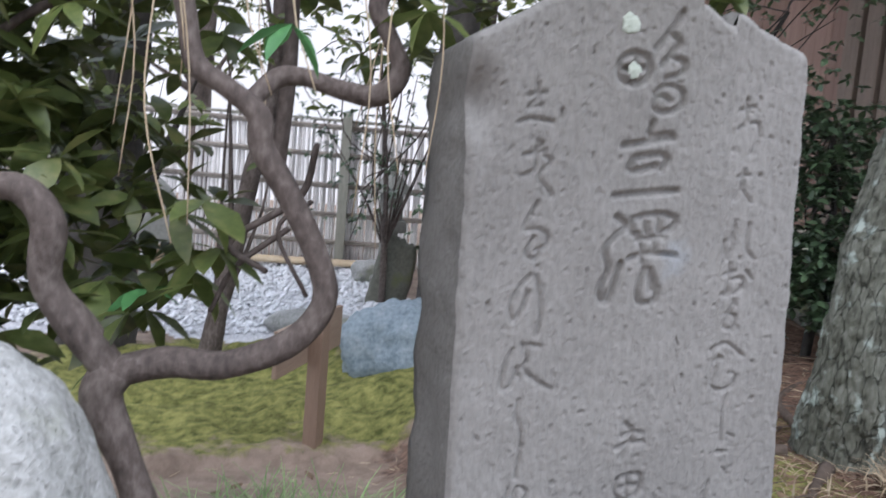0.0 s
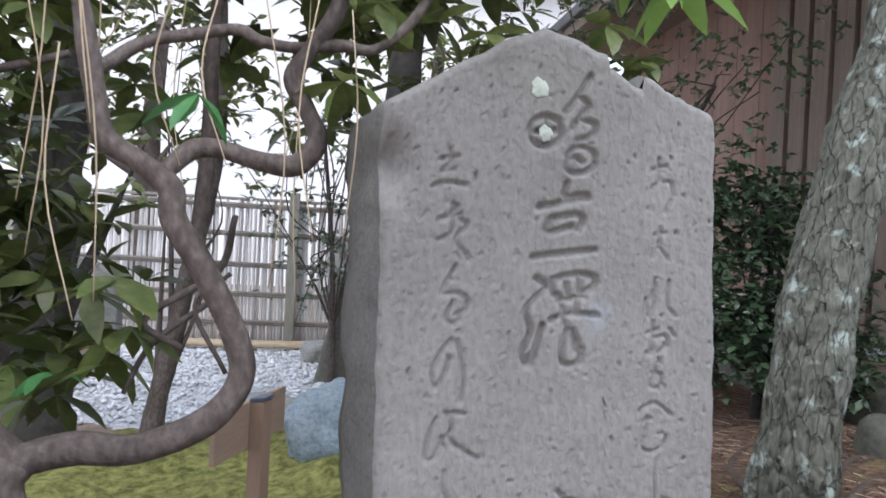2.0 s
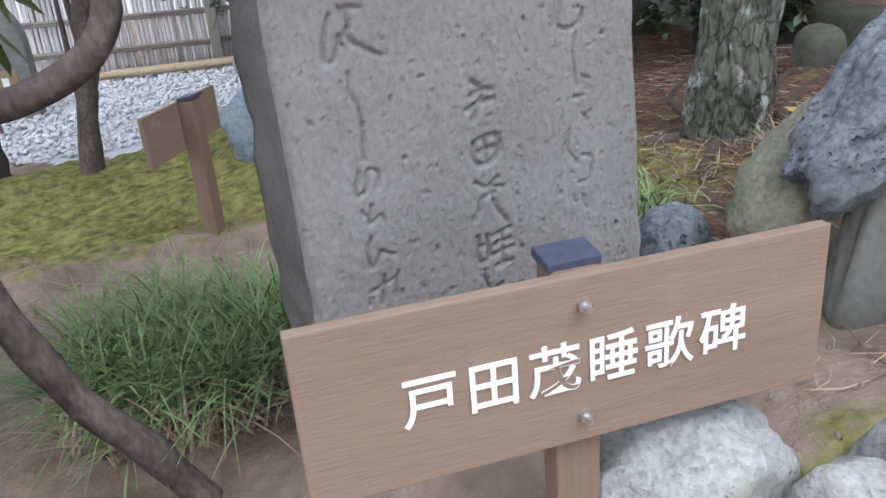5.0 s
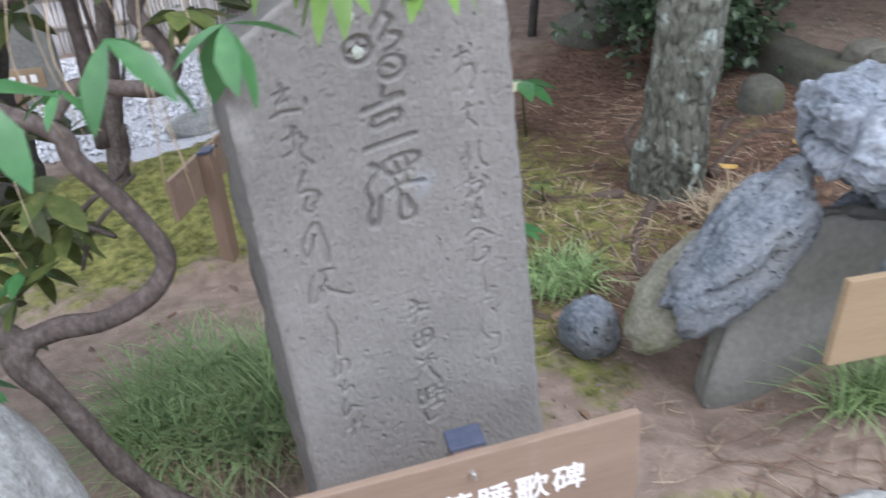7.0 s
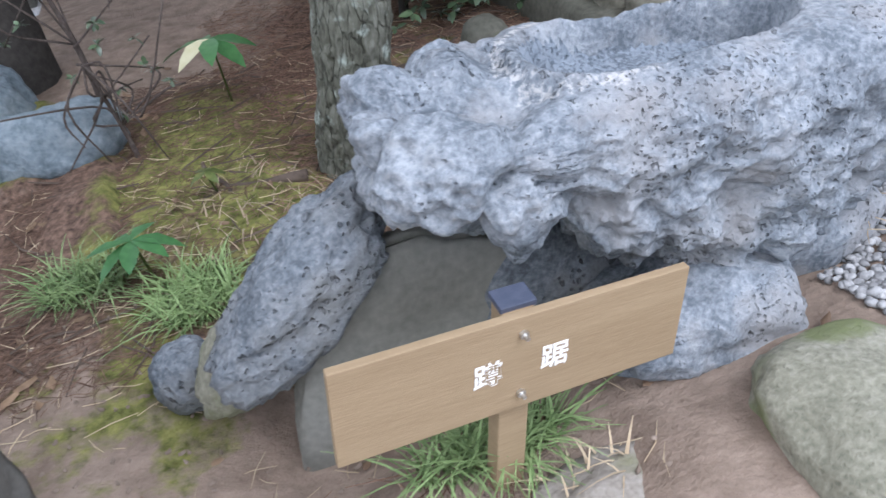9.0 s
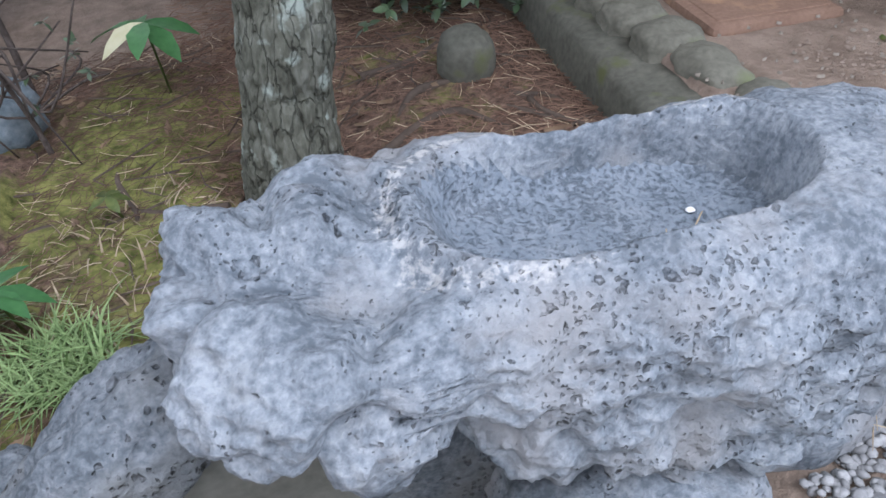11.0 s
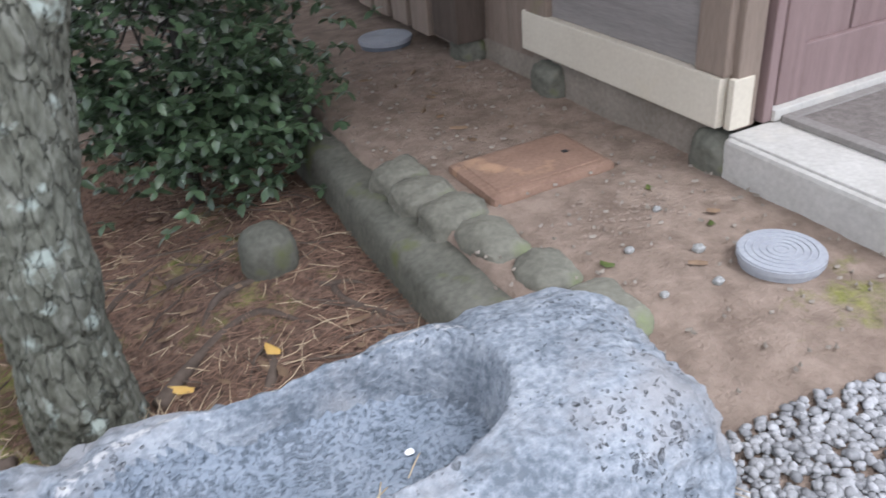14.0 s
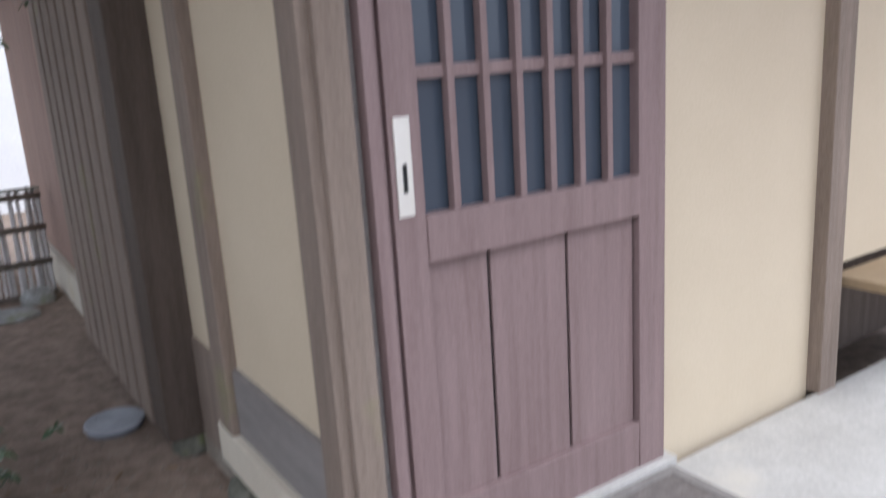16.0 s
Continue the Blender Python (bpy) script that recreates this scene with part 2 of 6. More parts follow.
BRANCH = material("smooth_bark", [(0.04, 0.032, 0.028), (0.095, 0.076, 0.066), (0.18, 0.152, 0.134)], 14, 0.85, 0.8, 110, stretch=(1, 1, 0.6))
DARKBARK = material("dark_bark", [(0.03, 0.028, 0.025), (0.075, 0.068, 0.06)], 9, 0.95, 0.8, 50)
LEAF = material("leaf_green", [(0.055, 0.08, 0.022), (0.12, 0.155, 0.045), (0.24, 0.235, 0.085)], 10, 0.42, 0.1, 60, spec=0.5, vary=0.6, thin=.35)
LEAF_NEAR = material("leaf_bright", [(0.13, 0.24, 0.05), (0.24, 0.38, 0.09)], 8, 0.42, 0.1, 60, spec=0.5, vary=0.3, thin=.35)
LEAF_BLUE = material("leaf_bluish", [(0.05, 0.15, 0.05), (0.1, 0.25, 0.085)], 8, 0.4, 0.1, 60, spec=0.5, vary=0.35, thin=.25)
LEAF_DARK = material("leaf_dark", [(0.042, 0.074, 0.04), (0.11, 0.165, 0.08)], 10, 0.3, 0.1, 60, spec=0.6, vary=0.6)
GRASS = material("grass_blade", [(0.1, 0.165, 0.055), (0.28, 0.37, 0.16)], 10, 0.6, 0.1, 40, vary=0.5)
DRY = material("dry_needle", [(0.1, 0.055, 0.038), (0.215, 0.14, 0.095)], 12, 0.8, 0.1, 40, vary=0.5)
STRAW = material("straw", [(0.36, 0.27, 0.17), (0.5, 0.42, 0.29)], 12, 0.8, 0.1, 40, vary=0.4)
CRUMB = material("soil_crumb", [(0.15, 0.115, 0.09), (0.25, 0.2, 0.16)], 30, 0.95, 0.4, 90, vary=.3)
YELLOWLEAF = material("yellow_leaf", [(0.5, 0.3, 0.07), (0.62, 0.42, 0.14)], 12, 0.6, 0.2, 40)
PALELEAF = material("pale_leaf", [(0.5, 0.48, 0.27), (0.62, 0.6, 0.42)], 12, 0.55, 0.2, 40)
DEADLEAF = material("dead_leaf", [(0.13, 0.08, 0.05), (0.28, 0.195, 0.12)], 12, 0.7, 0.2, 40, vary=0.5)
ROOT = material("root", [(0.06, 0.045, 0.035), (0.13, 0.1, 0.078)], 12, 0.9, 0.5, 60)
BAMBOO = material("weathered_bamboo", [(0.42, 0.40, 0.385), (0.62, 0.60, 0.58), (0.74, 0.72, 0.695)], 6, 0.8, 0.3, 60, stretch=(4, 4, 0.5), vary=0.3)
RAIL = material("fence_rail", [(0.16, 0.14, 0.12), (0.3, 0.27, 0.23)], 8, 0.8, 0.3, 60, vary=0.3)
FENCEPOST = material("fence_post", [(0.2, 0.2, 0.16), (0.32, 0.31, 0.26)], 8, 0.85, 0.3, 60, stretch=(4, 4, 0.4))
PLASTER = material("cream_plaster", [(0.50, 0.42, 0.30), (0.56, 0.475, 0.345)], 3, 0.9, 0.15, 120)
FOUND = material("cream_foundation", [(0.48, 0.435, 0.35), (0.58, 0.535, 0.435)], 5, 0.9, 0.2, 90, spots=(0.5, 0.44, 0.32), spot_scale=4)
CONCRETE = material("pale_concrete", [(0.36, 0.345, 0.31), (0.50, 0.485, 0.445)], 5, 0.9, 0.3, 80, spots=(0.5, 0.47, 0.4), spot_scale=3)
FOOTING = material("footing_concrete", [(0.17, 0.145, 0.115), (0.3, 0.265, 0.22)], 6, 0.95, 0.5, 70)
OLDWOOD = material("weathered_wood", [(0.15, 0.115, 0.09), (0.27, 0.215, 0.17)], 5, 0.8, 0.35, 70, stretch=(6, 6, 0.35), spots=(0.22, 0.2, 0.11), spot_scale=3, spot_cut=0.62)
GREYWOOD = material("grey_wood", [(0.16, 0.145, 0.135), (0.27, 0.25, 0.235)], 5, 0.8, 0.3, 70, stretch=(1, 0.35, 6))
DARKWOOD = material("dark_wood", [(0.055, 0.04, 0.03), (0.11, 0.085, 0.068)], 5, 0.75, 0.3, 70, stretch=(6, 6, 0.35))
DOORWOOD = material("door_wood", [(0.16, 0.108, 0.1), (0.26, 0.19, 0.18)], 5, 0.55, 0.2, 90, stretch=(7, 7, 0.35))
REDWOOD = material("cedar_board", [(0.2, 0.125, 0.095), (0.32, 0.215, 0.17)], 4, 0.75, 0.25, 80, stretch=(7, 7, 0.3), vary=0.2)
MAT = material("door_mat", [(0.1, 0.088, 0.078), (0.23, 0.205, 0.185)], 40, 0.98, 0.9, 180)
MATEDGE = material("mat_border", [(0.17, 0.155, 0.14), (0.25, 0.235, 0.215)], 20, 0.75, 0.3, 100)
RUST = material("rusty_steel", [(0.2, 0.124, 0.088), (0.3, 0.198, 0.142)], 12, 0.8, 0.5, 90, metal=0.1, spots=(0.42, 0.27, 0.17), spot_scale=8)
PVC = material("grey_plastic", [(0.27, 0.285, 0.31), (0.37, 0.385, 0.405)], 12, 0.55, 0.1, 90)
PVCDARK = material("dark_plastic", [(0.09, 0.1, 0.115), (0.15, 0.165, 0.185)], 12, 0.6, 0.1, 90)
IVORY = material("handle_plate", [(0.66, 0.64, 0.58), (0.72, 0.7, 0.64)], 30, 0.35, 0.05, 90, metal=0.3)
BLACK = material("black_slot", [(0.01, 0.01, 0.01), (0.02, 0.02, 0.02)], 30, 0.6, 0.05, 90)
HOUSEWHITE = material("neighbour_wall", [(0.7, 0.7, 0.69), (0.8, 0.8, 0.79)], 2, 0.9, 0.1, 30)
ROOFTILE = material("roof_tile", [(0.08, 0.08, 0.085), (0.15, 0.15, 0.155)], 4, 0.7, 0.3, 40)
GLASS = bpy.data.materials.new("door_glass")
GLASS.use_nodes = True
gb = GLASS.node_tree.nodes["Principled BSDF"]
gb.inputs["Base Color"].default_value = (0.055, 0.07, 0.092, 1)
gb.inputs["Roughness"].default_value = 0.1
gb.inputs["Specular IOR Level"].default_value = 0.4


def ground_material():
    """Bare earth, moss and needle litter, mixed by the plan's zones and by noise."""
    m = bpy.data.materials.new("garden_earth")
    m.use_nodes = True
    n, l = m.node_tree.nodes, m.node_tree.links
    b = n["Principled BSDF"]
    co = n.new("ShaderNodeTexCoord")

    def tex(scale, detail=7):
        t = n.new("ShaderNodeTexNoise")
        t.inputs["Scale"].default_value, t.inputs["Detail"].default_value, t.inputs["Roughness"].default_value = scale, detail, 0.65
        l.new(co.outputs["Object"], t.inputs["Vector"])
        return t.outputs[0]

    def ramp(src, a, z):
        r = n.new("ShaderNodeValToRGB")
        r.color_ramp.elements[0].position, r.color_ramp.elements[1].position = 0.35, 0.65
        r.color_ramp.elements[0].color, r.color_ramp.elements[1].color = (*a, 1), (*z, 1)
        l.new(src, r.inputs[0])
        return r.outputs[0]

    zone = n.new("ShaderNodeVertexColor")
    zone.layer_name = "zone"
    sep = n.new("ShaderNodeSeparateColor")
    l.new(zone.outputs[0], sep.inputs[0])
    soil = ramp(tex(14), (0.185, 0.14, 0.108), (0.30, 0.235, 0.185))
    moss = ramp(tex(25), (0.065, 0.075, 0.02), (0.25, 0.245, 0.08))
    litter = ramp(tex(45), (0.06, 0.04, 0.031), (0.22, 0.145, 0.105))
    pale = ramp(tex(60), (0.38, 0.38, 0.39), (0.66, 0.66, 0.67))
    patch, grain = tex(6), tex(30)

    def blend(under, over, channel, spread):
        ad = n.new("ShaderNodeMath")
        ad.operation = "MULTIPLY_ADD"
        ad.inputs[1].default_value, ad.inputs[2].default_value = spread, -0.5 * spread
        l.new(patch, ad.inputs[0])
        ad2 = n.new("ShaderNodeMath")
        l.new(ad.outputs[0], ad2.inputs[0])
        l.new(sep.outputs[channel], ad2.inputs[1])
        gr = n.new("ShaderNodeMath")
        gr.operation = "MULTIPLY_ADD"
        gr.inputs[1].default_value = 0.35
        l.new(grain, gr.inputs[0])
        l.new(ad2.outputs[0], gr.inputs[2])
        r = n.new("ShaderNodeMapRange")
        r.inputs[1].default_value, r.inputs[2].default_value = 0.55, 0.8
        l.new(gr.outputs[0], r.inputs[0])
        mx = n.new("ShaderNodeMix")
        mx.data_type = "RGBA"
        l.new(r.outputs[0], mx.inputs[0])
        l.new(under, mx.inputs[6])
        l.new(over, mx.inputs[7])
        return mx.outputs[2]

    c = blend(soil, litter, 1, 1.6)
    c = blend(c, moss, 0, 1.8)
    c = blend(c, pale, 2, 0.3)
    l.new(c, b.inputs["Base Color"])
    b.inputs["Roughness"].default_value = 0.95
    b.inputs["Specular IOR Level"].default_value = 0.15
    bp = n.new("ShaderNodeBump")
    bp.inputs["Strength"].default_value, bp.inputs["Distance"].default_value = 0.7, 0.012
    l.new(tex(70, 5), bp.inputs["Height"])
    l.new(bp.outputs[0], b.inputs["Normal"])
    return m


# ---- building helpers ----
def thing(name, label, category, at=(0, 0, 0), group="", kind=""):
    e = new(name)
    e.empty_display_size = 0.1
    e.location = at
    bpy.context.view_layer.update()
    return tagged(e, label, category, group, kind)


def finish(name, me, mat, parent=None, label="", smooth=True):
    ob = new(name, me)
    me.materials.append(mat)
    if smooth:
        me.polygons.foreach_set("use_smooth", [True] * len(me.polygons))
    if parent is not None:
        ob.parent = parent
        if parent.parent is None:
            ob.matrix_parent_inverse = Matrix.Translation(parent.location).inverted()
    if label:
        ob["label"] = label
    return ob


def part(name, bm, mat, parent=None, label="", smooth=False):
    me = bpy.data.meshes.new(name)
    bm.to_mesh(me)
    bm.free()
    return finish(name, me, mat, parent, label, smooth)


def mesh(name, verts, faces, mat, parent=None, label="", smooth=True):
    me = bpy.data.meshes.new(name)
    me.from_pydata([tuple(v) for v in verts], [], faces)
    me.update()
    return finish(name, me, mat, parent, label, smooth)


def slab(x0, x1, y0, y1, z0, z1, bevel=0.004, m=None):
    """A bevelled box between two corners, moved by m."""
    bm = bmesh.new()
    bmesh.ops.create_cube(bm, size=1, matrix=Matrix.Translation(((x0 + x1) / 2, (y0 + y1) / 2, (z0 + z1) / 2)) @ Matrix.Diagonal((x1 - x0, y1 - y0, z1 - z0, 1)))
    if bevel:
        bmesh.ops.bevel(bm, geom=bm.edges[:], offset=bevel, segments=2, affect="EDGES", profile=0.6)
    if m:
        bm.transform(m)
    return bm


def smooth_line(pts, n):
    """Catmull-Rom through pts (with any number of columns)."""
    p = np.array(pts, float)
    p = np.vstack([2 * p[0] - p[1], p, 2 * p[-1] - p[-2]])
    out = []
    for i in range(1, len(p) - 2):
        for k in range(n):
            t = k / n
            a, b, c, d = p[i - 1], p[i], p[i + 1], p[i + 2]
            out.append(0.5 * (2 * b + (c - a) * t + (2 * a - 5 * b + 4 * c - d) * t * t + (3 * b - a - 3 * c + d) * t ** 3))
    out.append(p[-2])
    return np.array(out)


def tube_data(pts, n=6, sides=10, lumpy=0.0, seed=0.0):
    """Verts and faces of a tapering tube; pts are rows of x, y, z, radius."""
    c = smooth_line(pts, n)
    verts, faces = [], []
    ref = Vector((0.3, 0.2, 1))
    for i, row in enumerate(c):
        d = Vector(c[min(i + 1, len(c) - 1)][:3] - c[max(i - 1, 0)][:3])
        if d.length < 1e-9:
            d = Vector((0, 0, 1))
        d.normalize()
        u = (ref - d * ref.dot(d)).normalized()
        ref = u
        v = d.cross(u)
        for s in range(sides):
            a = 2 * math.pi * s / sides
            q = Vector(row[:3]) + (u * math.cos(a) + v * math.sin(a)) * row[3]
            if lumpy:
                q += (q - Vector(row[:3])) * lumpy * noise.noise(q * 14 + Vector((seed, 0, 0)))
            verts.append(q)
    rows = len(c)
    for i in range(rows - 1):
        for s in range(sides):
            t = (s + 1) % sides
            faces.append((i * sides + s, i * sides + t, (i + 1) * sides + t, (i + 1) * sides + s))
    faces.append(tuple(range(sides))[::-1])
    faces.append(tuple((rows - 1) * sides + s for s in range(sides)))
    return verts, faces


def tube(name, pts, mat, parent=None, label="", n=6, sides=10, lumpy=0.0, seed=0.0):
    v, f = tube_data(pts, n, sides, lumpy, seed)
    return mesh(name, v, f, mat, parent, label)


def joined(pieces):
    verts, faces = [], []
    for v, f in pieces:
        k = len(verts)
        verts.extend(v)
        faces.extend(tuple(i + k for i in q) for q in f)
    return verts, faces


def ball(level):
    bm = bmesh.new()
    bmesh.ops.create_icosphere(bm, subdivisions=level, radius=1)
    v = np.array([x.co[:] for x in bm.verts])
    f = [tuple(y.index for y in x.verts) for x in bm.faces]
    bm.free()
    return v, f


BALLS = {k: ball(k) for k in (2, 3, 4, 5)}


def fractal(p, scale, octaves=4, seed=0.0):
    return np.array([noise.fractal(Vector((x * scale + seed, y * scale, z * scale)), 0.9, 2.1, octaves) for x, y, z in p])


def stone(name, at, size, mat, label="", category="stone", turn=0.0, tilt=0.0, level=4, power=2.4, rough=0.16, seed=0.0, parent=None, group="", flat=None, pitted=0.0):
    """A weathered boulder: a boxy ellipsoid with two scales of relief."""
    v, f = BALLS[level]
    k = (np.abs(v) ** power).sum(1) ** (-1 / power)
    p = v * k[:, None]
    p = p * (1 + rough * fractal(v, 1.3, 3, seed + 7)[:, None] + 0.35 * rough * fractal(v, 4.5, 4, seed)[:, None])
    p = p * np.array(size)
    if pitted:
        hollow = np.array([max(0, .34 - noise.voronoi(Vector(q) * 45 + Vector((seed, 0, 0)))[0][0]) for q in p])
        p = p - v * (hollow * pitted)[:, None]
    if flat is not None:
        p[:, 2] = np.minimum(p[:, 2], flat + 0.15 * (p[:, 2] - flat))
    m = np.array((Matrix.Rotation(radians(turn), 3, "Z") @ Matrix.Rotation(radians(tilt), 3, "Y")))
    p = p @ m.T
    if parent is not None:
        return mesh(name, p + np.array(at), f, mat, parent, label)
    ob = mesh(name, p, f, mat)
    ob.location = at
    return tagged(ob, label, category, group)


def leaf_data(length, width, droop=0.25, fold=0.18):
    """One leaf along +x: a folded, bent blade with a pointed tip."""
    verts, faces = [], []
    prof = ((0, 0.06), (0.2, 0.6), (0.5, 1.0), (0.8, 0.62), (1.0, 0.03))
    for t, w in prof:
        z = -droop * length * t * t
        h = width / 2 * w
        verts += [(length * t, -h, z + fold * h), (length * t, 0, z), (length * t, h, z + fold * h)]
    for i in range(len(prof) - 1):
        k = 3 * i
        faces += [(k, k + 3, k + 4, k + 1), (k + 1, k + 4, k + 5, k + 2)]
    return np.array(verts), faces


def leaf_mesh(name, length, width, mat, droop=0.25):
    v, f = leaf_data(length, width, droop)
    me = bpy.data.meshes.new(name)
    me.from_pydata([tuple(q) for q in v], [], f)
    me.materials.append(mat)
    me.polygons.foreach_set("use_smooth", [True] * len(me.polygons))
    return me


def leaf_cloud(name, centres, count, length, width, mat, parent, rng, spread, label="", droop=0.3, whorl=6, up=0.2):
    """Many leaves in whorls round random twig tips; one joined mesh."""
    lv, lf = leaf_data(length, width, droop)
    V, Fc = [], []
    for c in range(count):
        ce = centres[rng.integers(len(centres))]
        tip = np.array(ce[:3]) + rng.normal(size=3) * np.array(spread) * 0.5
        tw = rng.uniform(0, 6.28)
        for w in range(whorl):
            rot = Euler((rng.uniform(-0.7, 0.7), rng.uniform(-0.7, 0.9) - up, tw + w * 6.28 / whorl + rng.uniform(-0.4, 0.4))).to_matrix()
            s = rng.uniform(0.6, 1.25)
            q = (lv * s) @ np.array(rot).T + tip
            k = len(V)
            V.extend(q)
            Fc.extend(tuple(i + k for i in z) for z in lf)
    ob = mesh(name, V, Fc, mat, parent, label)
    ob["kind"] = "stuff"
    return ob


# ---- ground ----
SPOTS = [(0, 2.2, .165), (-.5, 2.4, .15), (-.9, 3.3, .18), (.1, 4.9, .25), (-.6, 5.6, .25), (.05, 1.25, .26), (.37, .85, .37), (.62, 1.0, .33), (1.0, 1.0, .29), (1.25, .7, .39),
         (1.25, 1.87, .365), (1.05, 2.4, .38), (.82, 1.23, .32), (.8, .75, .36), (1.3, 1.3, .34), (2.0, 2.3, .46), (1.9, 1.6, .49), (.6, 2.3, .33), (.9, 3.5, .36), (1.6, 3.6, .48), (-.2, .9, .24), (.2, .5, .16), (0, 0, .06)]
SPOTS2 = [(.25, -.1, .06), (.9, .35, .24), (.9, -.2, .16), (1.5, .5, .5), (1.8, .5, .54), (2.3, .3, .57), (3.1, .4, .60), (2.3, 1.0, .57), (1.3, .1, .4), (2.2, -.4, .54), (-2, 2, .1), (-2, 5, .2), (1.6, .95, .44), (.35, .2, .07)]
PTS = np.array(SPOTS + SPOTS2)


def height(x, y):
    d = (PTS[:, 0] - x) ** 2 + (PTS[:, 1] - y) ** 2 + 0.01
    w = d ** -1.7
    g = float((w * PTS[:, 2]).sum() / w.sum())
    yard = 0.622 if y > 1.1 else 0.622 - 0.045 * min(1.0, (1.1 - y) * 3)
    k = min(1, max(0, (x - (2.16 if y > 1.3 else 2.25)) / (0.06 if y > 1.3 else 0.3)))
    k *= min(1, max(0, (y - 0.62) / 0.36))
    g = g * (1 - k) + yard * k
    return g + 0.012 * noise.noise(Vector((x * 4, y * 4, 0))) + 0.005 * noise.noise(Vector((x * 17, y * 17, 3)))


def patch(x, y, cx, cy, rx, ry):
    return max(0.0, 1 - ((x - cx) / rx) ** 2 - ((y - cy) / ry) ** 2)


def build_ground():
    def axis(a, b, step):
        core = list(np.arange(a, b + 1e-6, step))
        out, d = [], step
        q = b
        while q < 2500:
            d *= 1.5
            q += d
            out.append(q)
        low, d, q = [], step, a
        while q > -2500:
            d *= 1.5
            q -= d
            low.append(q)
        return low[::-1] + core + out
    xs, ys = axis(-2.2, 3.4, 0.028), axis(-0.4, 6.0, 0.028)
    verts, cols = [], []
    for y in ys:
        for x in xs:
            near = -3 < x < 4 and -1.5 < y < 7
            z = height(x, y) if near else 0.3
            moss = max(patch(x, y, -.45, 2.75, .8, .75), patch(x, y, .25, 2.6, .45, .4), 0.5 * patch(x, y, 1.0, 2.0, .5, .75), 0.18 * patch(x, y, 1.7, 2.2, .35, .5), .3 * patch(x, y, .7, 1.3, .3, .4), .12 * patch(x, y, 2.75, 1.15, .25, .15), .5 * patch(x, y, .8, .62, .2, .12))
            moss = moss ** 0.5 if moss > 0 else 0
            moss *= 0.0 if patch(x, y, -.05, 1.75, .5, .45) > 0.1 else 1
            mz = 0.05 * min(1, 2 * moss) * (0.5 + 1.1 * abs(noise.noise(Vector((x * 3.4, y * 5, 9)))) + .25 * noise.noise(Vector((x * 18, y * 18, 4)))) if y > 1.8 and x < .7 else 0.012 * moss
            litter = max(patch(x, y, 1.75, 2.4, .6, 1.1), .75 * patch(x, y, .85, 2.0, .75, .85)) ** 0.4 if max(patch(x, y, 1.75, 2.4, .6, 1.1), patch(x, y, .85, 2.0, .75, .85)) > 0 else 0
            litter = litter if x < 2.15 else 0
            pale = 1.0 if (3.45 + 0.15 * math.sin(x * 5) < y < 5.6 and x < .35) else 0.0
            verts.append((x, y, z + mz))
            cols.append((moss, litter, pale, 1))
    w = len(xs)
    faces = [(j * w + i, j * w + i + 1, (j + 1) * w + i + 1, (j + 1) * w + i) for j in range(len(ys) - 1) for i in range(w - 1)]
    ob = mesh("ground", verts, faces, ground_material())
    ca = ob.data.color_attributes.new("zone", "FLOAT_COLOR", "POINT")
    ca.data.foreach_set("color", np.array(cols).ravel())
    return tagged(ob, "bare brown garden earth with moss and pine needle litter", "ground", kind="structure")


build_ground()
rng = np.random.default_rng(4)


